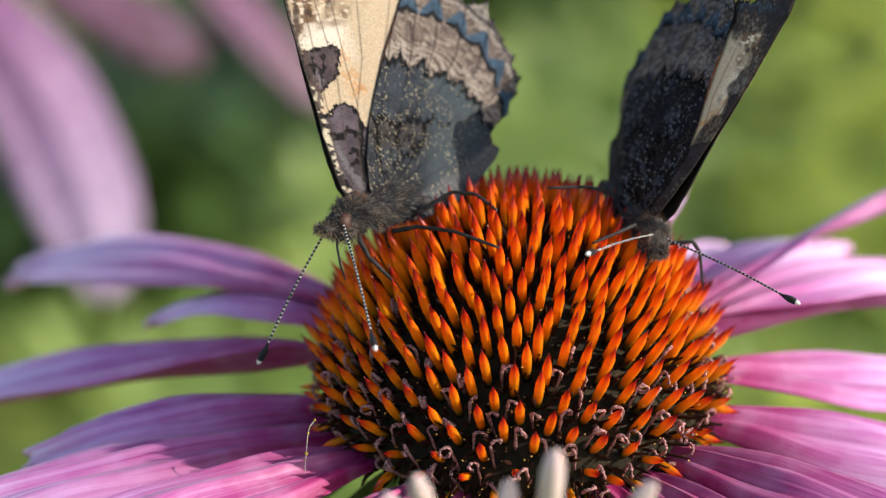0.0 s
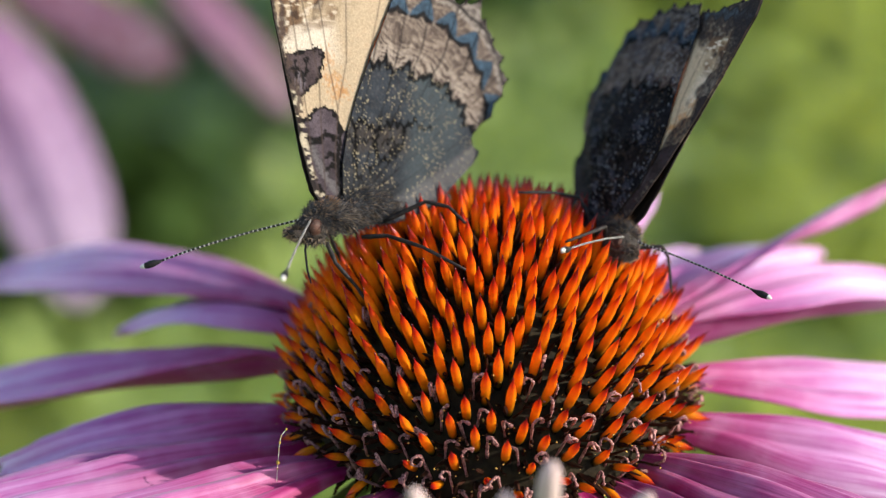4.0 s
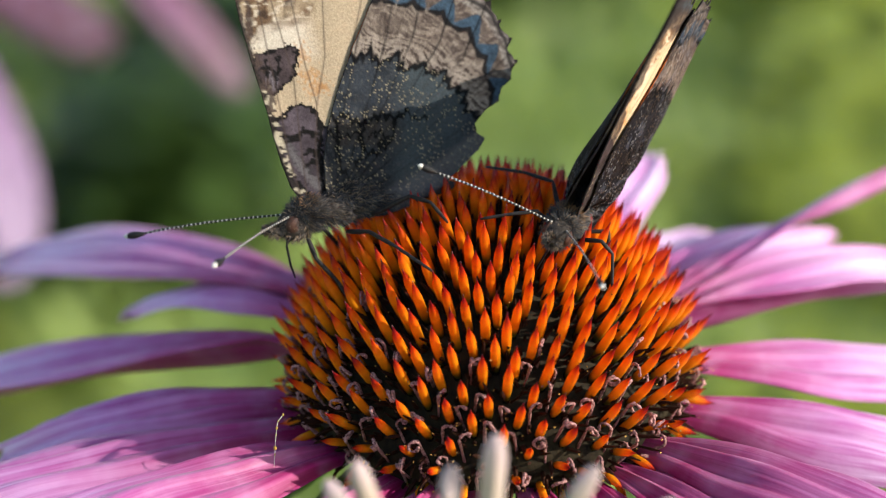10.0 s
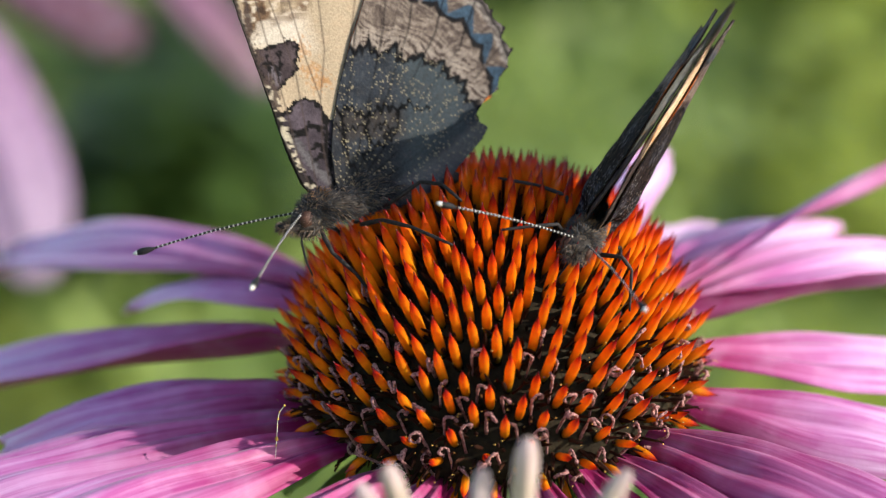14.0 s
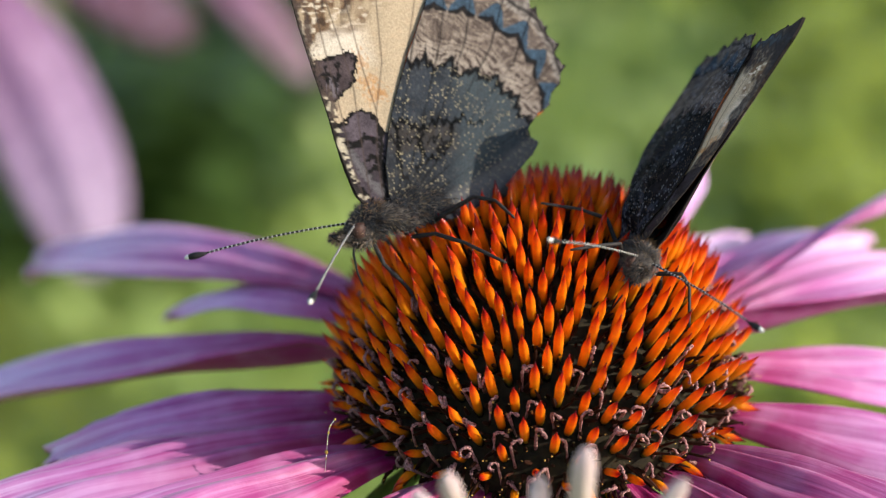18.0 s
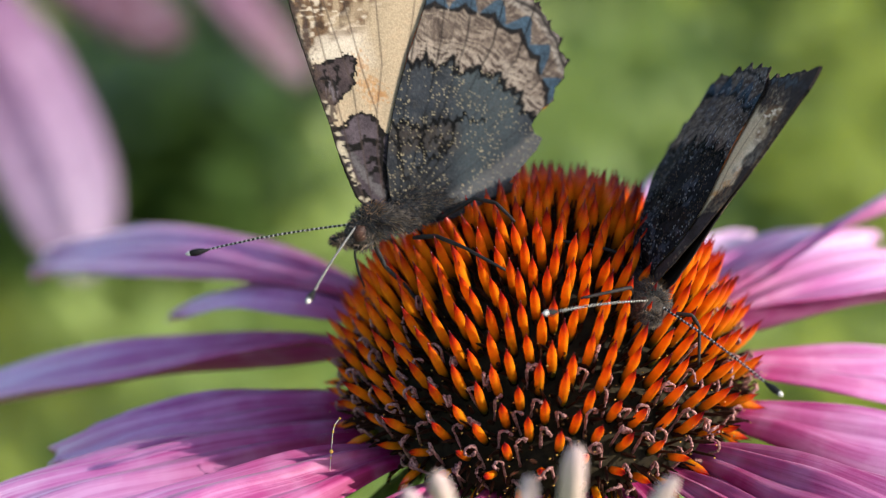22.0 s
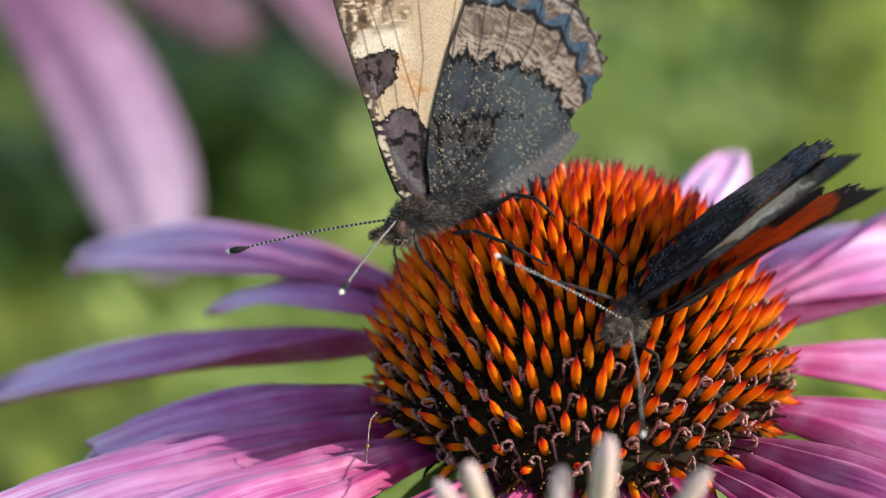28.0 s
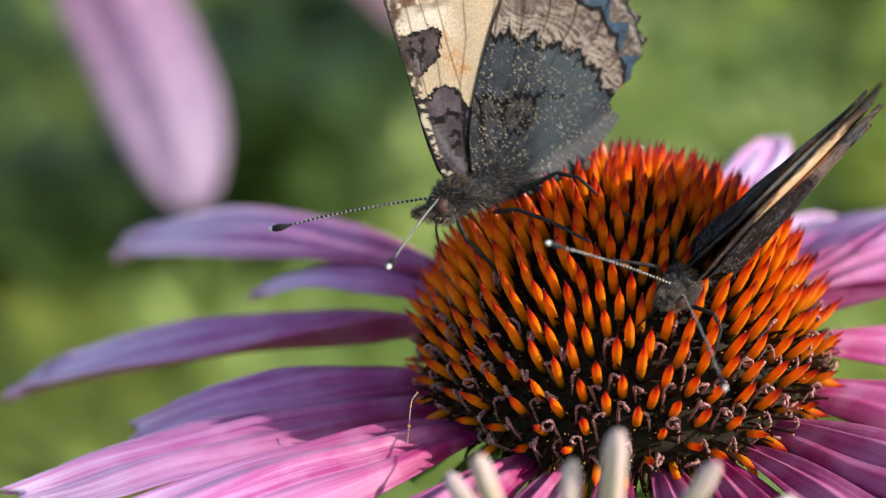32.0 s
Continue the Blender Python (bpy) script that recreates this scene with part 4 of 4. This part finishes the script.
def shaded_hind_tint(x, y):
    """Darker hindwing of the second butterfly: the shade on it is put into colour."""
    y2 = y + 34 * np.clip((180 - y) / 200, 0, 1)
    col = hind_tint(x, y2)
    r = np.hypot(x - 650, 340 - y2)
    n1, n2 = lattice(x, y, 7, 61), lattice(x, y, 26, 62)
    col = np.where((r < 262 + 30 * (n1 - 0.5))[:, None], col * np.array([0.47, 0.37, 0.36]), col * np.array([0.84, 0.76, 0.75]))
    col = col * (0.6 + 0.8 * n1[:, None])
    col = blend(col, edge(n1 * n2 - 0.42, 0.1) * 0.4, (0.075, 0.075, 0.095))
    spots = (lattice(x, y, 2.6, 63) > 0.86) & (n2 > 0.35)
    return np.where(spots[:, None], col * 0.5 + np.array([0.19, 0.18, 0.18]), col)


def dusky_fore_tint(x, y):
    cost = np.interp(y, [-110, -30, 40, 120, 190, 240, 275, 320, 350], [452, 464, 480, 503, 526, 540, 552, 570, 592])
    n1, n2 = lattice(x, y, 5, 51), lattice(x, y, 24, 52)
    # Cream brightened and warmed in its colour, against the blue shade on it.
    col = fore_tint(x + 60 * np.clip((260 - y) / 80, 0, 1), y) * np.array([1.95, 1.75, 1.6])
    col = blend(col, edge(38 - (x - cost) + 46 * (n2 - 0.5), 8) * (0.7 + 0.3 * n1), (0.040, 0.028, 0.026))
    return blend(col, edge(-20 - y + 40 * (n2 - 0.5), 20) * (0.55 + 0.45 * n1), (0.035, 0.027, 0.027))


def butterfly(label, legs, seed, hind=HIND):
    root = tagged(new("butterfly"), label, "butterfly", "butterflies on the cone")
    blob("thorax", (-0.4, 0, -0.45), (3.0, 1.6, 1.25), M_FUR, root, (0, 8, 0), seed=seed, label="furry dark thorax")
    blob("abdomen", (6.2, 0, 0.9), (5.4, 0.75, 1.0), M_FUR, root, (0, -8, 0), 0.03, seed + 1, "dark furry abdomen")
    head = blob("head", (-3.2, 0, -1.75), (1.45, 1.4, 1.4), M_FUR, root, seed=seed + 2)
    for s in (-1, 1):
        blob("eye", (-3.6, 1.02 * s, -1.6), (0.70, 0.42, 0.78), M_EYE, head, rough=0.0, label="brown compound eye")
        part_of("palp", tube("palp", [Vector(p) * MM for p in ((-3.5, 0.35 * s, -2.1), (-4.5, 0.42 * s, -2.25), (-5.4, 0.35 * s, -2.15), (-6.0, 0.3 * s, -2.0))], [0.4 * MM, 0.42 * MM, 0.3 * MM, 0.06 * MM], M_FUR, 7), head)
    part_of("proboscis", tube("proboscis", [Vector(p) * MM for p in ((-3.6, 0, -2.1), (-3.8, 0, -3.6), (-3.4, 0.1, -5.2), (-2.9, 0.1, -6.4))], [0.13 * MM, 0.11 * MM, 0.1 * MM, 0.07 * MM], M_BLACK, 6), head, "thin dark proboscis")
    body = [((-0.4, 0, -0.45), (3.0, 1.6, 1.25)), ((-2.3, 0, -0.8), (1.5, 1.5, 1.35)), ((3.4, 0, 0.4), (3.0, 0.95, 1.1)), ((2.2, 0, 0.6), (3.0, 1.1, 1.6))]
    hairs("dark_coat", body, M_DARKHAIR, root, 5200, 0.72, seed)
    hairs("tawny_coat", body, M_FURTIP, root, 1050, 0.72, seed + 1)
    face = [((-3.0, 0, -1.75), (1.4, 1.35, 1.4)), ((-4.6, 0, -2.2), (1.2, 0.6, 0.45))]
    hairs("face_coat", face, M_FURTIP, root, 900, 0.55, seed + 2, -0.5)
    hairs("dark_face_coat", face + [((-2.5, 0, -1.0), (1.0, 1.1, 1.0))], M_DARKHAIR, root, 900, 0.6, seed + 3, -0.3)
    hairs("nape_tuft", [((-2.1, 0, 0.1), (0.9, 1.15, 0.7))], M_RUFOUS, root, 420, 0.7, seed + 4, -0.2)
    for pts in legs:
        leg(root, pts)
    made = {}
    for s, side in ((1, "near"), (-1, "far")):
        for kind, poly, tint in (("forewing", FORE, fore_tint if hind is HIND else dusky_fore_tint), ("hindwing", hind, hind_tint if hind is HIND else shaded_hind_tint)):
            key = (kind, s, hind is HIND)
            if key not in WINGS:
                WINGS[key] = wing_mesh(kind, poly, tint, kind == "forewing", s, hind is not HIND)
            made[kind, s] = part_of(kind, WINGS[key], root, "cream and dark brown underside" if kind == "forewing" else "slate grey underside with blue crescents")
        made["antenna", s] = antenna(root)
    return root, made


LEFT_LEGS = (((1.2, -1.2, -2.2), (2.4, -3.2, -1.9), (3.5, -6.9, -2.6), (5.6, -10.3, -4.2)),
             ((3.5, -1.0, -0.8), (5.8, -3.8, 1.2), (7.0, -5.6, 0.9), (8.0, -7.2, -0.6)),
             ((-2.2, -0.8, -2.8), (-1.6, -1.5, -4.5), (0.2, -2.2, -6.4), (0.8, -3.0, -7.6)),
             ((1.6, 1.0, -2.0), (3.0, 2.4, -1.6), (4.5, 3.4, -3.6), (6.5, 3.8, -5.0)),
             ((-0.8, 1.0, -2.2), (0.4, 2.4, -2.6), (2.5, 3.6, -4.6), (4.0, 4.0, -6.0)))
RIGHT_LEGS = (((-1.5, -1.1, -1.8), (-3.3, -3.8, -0.2), (-2.8, -5.2, -0.8), (-3.1, -7.0, -4.0)),
              ((1.0, 1.1, -1.0), (2.2, 3.4, 1.2), (2.0, 6.2, 0.6), (2.2, 9.6, -0.8)),
              ((-1.2, 1.0, -1.8), (-3.4, 2.6, -0.8), (-4.4, 4.6, -2.2), (-4.8, 6.6, -3.8)),
              ((1.5, -1.0, -1.5), (2.2, -3.4, -0.2), (2.0, -4.2, -1.6), (1.4, -4.8, -3.4)))
left, left_parts = butterfly("small butterfly, wings closed, cream and slate undersides, feeding on the cone", LEFT_LEGS, 1)
right, right_parts = butterfly("small butterfly with shade in its wing colour, tilting its half-closed wings, walking on the cone", RIGHT_LEGS, 50, HIND_FORWARD)
right.scale = (0.93, 0.93, 0.93)


# ---- the flowers behind and before ----
def bent_petal(a, b, c, width, mat, seed, facing, blunt=0.35, slim=0.6, cup=0.25, n=26, k=13):
    """A petal along a bow from a over b to c (mm), with its upper side towards facing and a rounded tip."""
    rng = random.Random(seed)
    ph = rng.uniform(0, 6.28)
    a, b, c = Vector(a), Vector(b), Vector(c)
    rows, uv = [], []
    for i in range(n):
        t = 1 - (1 - i / (n - 1)) ** 1.5
        p = a * (1 - t) ** 2 + b * 2 * t * (1 - t) + c * t * t
        d = ((b - a) * (1 - t) + (c - b) * t).normalized()
        side = d.cross(Vector(facing)).normalized()
        nor = side.cross(d)
        cap = math.sqrt(max(1 - max((t - 1 + blunt) / blunt, 0) ** 2, 0.0))
        w = width * (slim + (1 - slim) * smooth(0, 0.5, t)) * (0.03 + 0.97 * cap) / 2
        top, low, ruv = [], [], []
        for j in range(k):
            v = 2 * j / (k - 1) - 1
            h = -cup * w * v * v + 0.09 * w * math.cos(v * 7 + ph) + 0.05 * w * math.sin(t * 9 + ph)
            th = 0.09 * w * (1 - 0.8 * abs(v) ** 3)
            q = p + side * (v * w) + nor * h
            top.append((q + nor * th) * MM)
            low.append((q - nor * th) * MM)
            ruv.append((t, j / (k - 1)))
        rows.append(top + low[::-1])
        uv.append(ruv + ruv[::-1])
    return sheet("petal", rows, mat, uv=uv, closed=True)


def far_flower():
    root = tagged(new("coneflower"), "blurred pink coneflower with hanging petals, standing behind", "flower")
    for i, (a, b, c, w, mat, facing) in enumerate((
            ((-116.0, 269.8, -29.1), (-82.5, 259.3, -52.5), (-76.5, 243.2, -95.7), 27.0, M_PETAL_FAR, (0.5, -0.8, 0.5)),
            ((-113.7, 322.3, -32.2), (-83.7, 314.7, -50.8), (-61.2, 310.3, -61.3), 19.0, M_PETAL_SHADED, (0.1, -0.5, 0.8)),
            ((-85.3, 383.0, -41.0), (-59.3, 374.0, -63.4), (-36.3, 363.3, -90.0), 13.0, M_PETAL_ROSE, (0.3, -0.7, 0.6)))):
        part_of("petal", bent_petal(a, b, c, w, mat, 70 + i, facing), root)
    top = Vector((-122, 292, -22)) * MM
    rows = [[top + Vector((0.018 * math.sin(t) * math.cos(a), 0.018 * math.sin(t) * math.sin(a), 0.015 * math.cos(t))) for a in [k * 2 * math.pi / 24 for k in range(24)]]
            for t in [0.05 + i * 0.2 for i in range(14)]]
    part_of("cone", sheet("cone", rows, M_SPINE_FAR, closed=True), root, "orange cone")
    part_of("stem", tube("stem", [top, top + Vector((-0.05, 0.03, -0.06)), top + Vector((-0.10, 0.06, -0.53))], [0.004, 0.003, 0.004], M_STEM, 10), root, "green stem")
    root.matrix_basis = Matrix.Translation(CENTRE)
    return root


def near_flower():
    root = tagged(new("coneflower_bud"), "young coneflower with pale upright petal tips, out of focus", "flower")
    fingers = (
        ((-9.8, -42.0, 6.7), (-12.6, -40.0, 10.1), 1.4),
        ((-8.4, -42.0, 6.7), (-10.4, -43.0, 13.1), 1.6),
        ((-4.0, -42.0, 6.2), (-3.7, -41.0, 11.8), 1.5),
        ((-1.1, -42.0, 6.2), (-0.6, -42.0, 14.7), 1.8),
        ((3.1, -42.0, 6.3), (6.4, -42.0, 12.2), 1.6),
        ((8.9, -42.0, 6.0), (12.3, -39.0, 7.9), 1.5),
    )
    for i, (foot, tip, w) in enumerate(fingers):
        mid = (Vector(foot) + Vector(tip)) / 2 + Vector((0.1 * (tip[0] - foot[0]), -0.3, 0))
        part_of("petal", bent_petal(foot, mid, tip, w, M_PALE, 90 + i, (0.15, -1, 0.2), 0.30, 0.9, 0.5, 20, 11), root)
    top = Vector((-1.9, -42, 2.4)) * MM
    rows = [[top + Vector((0.012 * math.sin(t) * math.cos(a), 0.006 * math.sin(t) * math.sin(a), 0.004 * math.cos(t))) for a in [k * 2 * math.pi / 24 for k in range(24)]]
            for t in [0.05 + i * 0.2 for i in range(16)]]
    part_of("cone", sheet("cone", rows, M_STEM, closed=True), root, "green young cone")
    part_of("stem", tube("stem", [top, top + Vector((0, 0.002, -0.2)), Vector((0.002, -0.035, -0.552))], [0.003, 0.0025, 0.003], M_STEM, 10), root, "green stem")
    root.matrix_basis = Matrix.Translation(CENTRE)
    return root


behind = far_flower()
before = near_flower()


def silk():
    root = tagged(new("spider_thread"), "thin spider thread with pollen grains, hanging at the cone's edge", "thread")
    top = CENTRE + Vector((-18.2, -14.0, 2.2)) * MM
    pts = [top + Vector((-0.05 * i + (0.5 * math.exp(-i * 1.5)), 0, -0.62 * i)) * MM for i in range(9)]
    part_of("strand", tube("strand", pts, [0.025 * MM] * 9, M_SILK, 6), root)
    for i, r in ((0, 0.09), (1, 0.07), (2, 0.10), (3, 0.05), (5, 0.15), (6, 0.08)):
        blob("pollen_grain", pts[i] / MM, (r, r, r * 1.4), M_POLLEN, root, seed=i)


silk()
cone(flower)


# ---- what moves ----
def around(x, y, z, heading, tilt, roll):
    """A butterfly's pose: its place in mm from the cone's centre, the way it faces (0: to -x), nose down, lean."""
    return Matrix.Translation(CENTRE + Vector((x, y, z)) * MM) @ pose(0, 0, 0, 0, 0, heading) @ pose(0, 0, 0, 0, tilt, 0) @ pose(0, 0, 0, roll, 0, 0)


def feeler(s, out, up):
    """An antenna on the head: out is its angle from straight ahead, up its rise."""
    return Matrix.Translation(Vector((-3.7, 0.45 * -s, -0.9)) * MM) @ pose(0, 0, 0, 0, 0, 180 + s * out) @ pose(0, 0, 0, 0, -up, 0)


def flap(s, angle):
    return pose(0, 0, 0, s * angle, 0, 0)


LEFT_FLAP = ((0, 0), (6, 0), (9, 1), (14, 1), (20, 0), (32, 0))
RIGHT_FLAP_NEAR = ((0, 0), (27, 0), (27.6, 0.5), (28.1, 1.5), (28.6, 0.8), (29.5, 0), (32, 0))
RIGHT_FLAP_FAR = ((0, 0), (26.6, 0), (27.5, 5), (28, 6.5), (28.4, 4), (29, 1), (29.5, 0), (32, 0))
LEFT_PATH = (
    (0, -13.1, -3.2, 17.4, 35.1, 14.7, -22.3), (2, -13.3, -3.2, 16.9, 34.1, 12.4, -20.3), (4, -13, -3, 17.8, 34.3, 14.1, -13.4), (6.5, -13.6, -2.9, 17.4, 27.1, 15.4, -11.2), (7, -13.8, -2.9, 17.3, 25.7, 15.7, -10.8), (8, -14, -2.9, 17.1, 22.8, 8.9, -9.9),
    (9, -14.3, -2.9, 17, 19.9, 7.7, -9), (10, -14, -2.9, 16.8, 21, 7, -11), (11.5, -13.5, -3, 16.5, 22, 6, -15), (13, -13.3, -3, 16.4, 23.7, 6.2, -20.1), (19, -13, -3.1, 16.8, 24.4, 7.5, -17.6), (20, -13.5, -3, 16.5, 23, 6.3, -13.2),
    (23, -13.1, -3, 16.6, 23.4, 4.9, -14.7), (28, -13, -3, 16.5, 25, 6.5, -14.5), (30, -13.1, -3.1, 16.5, 25, 6.9, -18), (32, -13, -3.2, 16.8, 26.9, 7.5, -14.6),
)
RIGHT_PATH = (
    (0, 10.7, -1.3, 15.7, 110.4, 8.6, 27), (1, 10.6, 0.6, 14.9, 117.5, 14.6, 33.2), (2, 10.2, -0.4, 15.3, 113.5, 13.9, 29.6), (3, 10, -0.2, 15.4, 113.9, 15.3, 33), (4, 10.7, 0.4, 15.2, 113.1, 13.1, 30.1), (4.5, 10.9, 5, 13.9, 116.4, 17.7, 30.4),
    (6.5, 8.5, -2.3, 15.7, 94, 18.9, 33.9), (7, 8.7, -0.8, 15, 94.3, 21, 32.2), (9, 7.7, -4.2, 15.7, 79.2, 14.9, 24), (10, 6.8, -4.4, 16.5, 74.7, 13.9, 25), (11, 7.2, -4.8, 16, 78.4, 16.5, 30.6), (11.5, 6.9, -4.3, 16.1, 76.3, 14.7, 29.8),
    (12, 8.1, -3.9, 15.2, 79, 15.8, 26.3), (13, 7.1, -6.4, 15.4, 80.2, 16, 28.8), (14, 7.9, -5.7, 14.8, 83.1, 15.6, 30), (14.5, 7.8, -6.4, 14.7, 82.6, 15.8, 28.5), (16.5, 8, -6.6, 14.4, 79, 17.2, 29.7), (17, 8.2, -5.9, 14.8, 79.1, 16.2, 28.4),
    (17.5, 9.2, -5.1, 15.1, 80.5, 17, 25), (18, 7.9, -6.1, 14.6, 101.9, 20.5, 34.8), (18.5, 7.6, -6.8, 13.4, 97.8, 18, 33.4), (19, 8.6, -7.8, 12.5, 103.1, 8.5, 34.2), (20, 7.6, -8.6, 13.1, 98.6, 10.7, 33.9), (21, 8.5, -7, 12.4, 102.7, 12.6, 32.7),
    (22, 8.4, -7.7, 11.7, 101.3, 12.2, 33.1), (23, 8.6, -7.7, 12.4, 96.9, 10, 29.2), (24, 8.75, -7.5, 12.3, 92.3, 20.5, 27.7), (25, 7.35, -9.1, 12.7, 90.5, 19.9, 34.7), (25.5, 6.95, -8.8, 13.3, 90.1, 20.9, 35.1), (27.5, 3.95, -11.4, 10.5, 91, 13.4, 55.4),
    (28, 3.95, -11.9, 10.8, 85.1, 12.8, 55.5), (29, 4.25, -12, 10.8, 85.1, 14.6, 45.7), (29.5, 5.05, -11, 10.7, 83.4, 17.2, 39), (30, 4.05, -10.9, 11.2, 79.8, 18.5, 40.7), (31, 4.95, -11.4, 10.2, 79.4, 18.3, 38.7), (32, 5.05, -10.9, 11.5, 78.4, 19.1, 40.7),
)
LEFT_FEELER_NEAR = (
    (0, 72, -54), (0.3, 51, -39), (2, 48, -33), (4, 48, -18), (6.5, 66, -21), (9, 51, -9),
    (10, 48, -9), (11.5, 54, -18), (13, 51, -24), (19, 51, -24), (20, 54, -21), (23, 51, -18),
    (28, 48, -18), (30, 48, -21), (32, 48, -18),
)
LEFT_FEELER_FAR = (
    (0, 69, -57), (0.3, 54, -42), (2, 48, -30), (4, 42, -21), (6.5, 54, -30), (9, 39, -15),
    (10, 33, -12), (11.5, 33, -12), (13, 30, -12), (19, 30, -12), (20, 33, -15), (23, 27, -9),
    (28, 30, -12), (30, 30, -9), (32, 33, -12),
)
RIGHT_FEELER_NEAR = (
    (0, 36, -3), (1, 33, -6), (2, 33, -9), (3, 36, -3), (4, 36, -3), (4.5, 33, -3),
    (7, 27, -9), (9, 30, 6), (10, 27, 0), (11.5, 33, 6), (13, 33, 0), (14.5, 27, -3),
    (16.5, 33, -6), (17.5, 30, -3), (18.5, 39, -9), (19, 33, -9), (20, 42, -3), (23, 39, -6),
    (28, 24, -9), (30, 33, -12), (32, 36, -6),
)
RIGHT_FEELER_FAR = (
    (0, 48, -15), (1, 48, -21), (2, 51, -21), (3, 45, -21), (4, 48, -18), (4.5, 51, -9),
    (6.5, 51, -18), (7, 57, -12), (8, 51, -3), (9, 51, 0), (10, 54, 0), (11.5, 48, 0),
    (13, 45, -9), (14.5, 57, -12), (16.5, 48, -15), (17.5, 48, -9), (18.5, 45, -24), (19, 48, -21),
    (20, 39, -18), (21, 45, -21), (22, 51, -21), (23, 42, -15), (24, 57, -15), (25, 54, -18),
    (25.5, 57, -24), (27.5, 66, -18), (28, 57, -21), (29, 63, -21), (29.5, 69, -21), (30, 48, -21),
    (31, 54, -21), (32, 42, -15),
)
BUD_SWAY = (
    (0, 1.3, -0.8), (0.5, 2.3, -1.1), (1, 3.1, -1.1), (1.5, 3.1, -1), (2, 2, -0.5), (2.5, 0.7, -0.7),
    (3, 0.6, -0.7), (3.5, 1.8, -0.7), (4, 3.1, -1), (4.5, 3, -0.9), (6.5, 2.5, -0.6), (7, 3.2, -1),
    (7.5, 3.1, -0.9), (8, 2.3, -1.1), (8.5, 1.6, -0.6), (9, 1.2, -0.6), (9.5, 0.1, -0), (10, 0, 0),
    (10.5, 1.2, -0.6), (11, 2.7, -1.4), (11.5, 5, -1.5), (12, 5.4, -1.2), (12.5, 4.4, -0.6), (13, 2.8, -0.3),
    (13.5, 1.6, -0.5), (14, 2.3, -1.1), (14.5, 4, -1.5), (16.5, 2.5, -0.7), (17, 2, 0), (17.5, 1.9, 0.4),
    (18, 2, -0.1), (18.5, 1.4, -0.4), (19, -0, -0.2), (19.5, -0.4, 0.1), (20, 0, 0.1), (20.5, 1.3, 0.2),
    (21, 1.7, 0.1), (21.5, 1.4, -0), (22, 1, -0.1), (22.5, 0.8, -0.3), (23, 1, -0.5), (23.5, 1.4, -0.3),
    (24, 1.2, 0.1), (24.5, 0.9, 0.5), (25, 1.4, 0.3), (25.5, 2.1, 0.1), (27.5, 0, -0.5), (28, 0.6, 0.1),
    (28.5, 1.9, -0.5), (29, 2.7, -0.9), (29.5, 0.5, -0.5), (30, -1.1, 0.6), (30.5, 0.2, 0.7), (31, 2.2, -0.1),
    (31.5, 1.9, -0.6), (32, -1.4, -1.3),
)
FAR_SWAY = (
    (0, 0), (0.5, 2), (1.5, -1.6), (2, -2.9), (3, -1.5), (4, -0.2), (4.5, -0.9), (6.5, -14),
    (8, -15.6), (9, -18.2), (10, -21.4), (10.5, -19.8), (11.5, -15.5), (12.5, -10.2), (13, -12.2), (14.5, -18.6),
    (17, -0.1), (17.5, -2.8), (18, -7.5), (19, -6.2), (20, -1.3), (21.5, -5.8), (22, -11.3), (23, -5.4),
    (24.5, -0.8), (25.5, -2.2), (27.5, -3.5), (28, -1.8), (29, 2), (30, 0.7), (31, 7.7), (32, -5),
)


def motions():
    walk(left, [(t, around(*p)) for t, *p in LEFT_PATH])
    walk(right, [(t, around(*p)) for t, *p in RIGHT_PATH])
    for s in (1, -1):
        for k in ("forewing", "hindwing"):
            walk(left_parts[k, s], [(t, flap(s, a) @ pose(0, 0, 0, 0, (0 if s > 0 else 2) - (2 if k == "forewing" else 0), 0)) for t, a in LEFT_FLAP])
        rows = RIGHT_FLAP_NEAR if s > 0 else RIGHT_FLAP_FAR
        for k in ("forewing", "hindwing"):
            walk(right_parts[k, s], [(t, flap(s, a)) for t, a in rows])
        walk(left_parts["antenna", s], [(t, feeler(s, o, u)) for t, o, u in (LEFT_FEELER_NEAR if s > 0 else LEFT_FEELER_FAR)])
        walk(right_parts["antenna", s], [(t, feeler(s, o, u)) for t, o, u in (RIGHT_FEELER_NEAR if s > 0 else RIGHT_FEELER_FAR)])
    walk(before, [(t, Matrix.Translation(CENTRE + Vector((x, 0, z)) * MM)) for t, x, z in BUD_SWAY])
    walk(behind, [(t, Matrix.Translation(CENTRE + Vector((x, 0, 14 * smooth(29.8, 32, t))) * MM)) for t, x in FAR_SWAY])


motions()
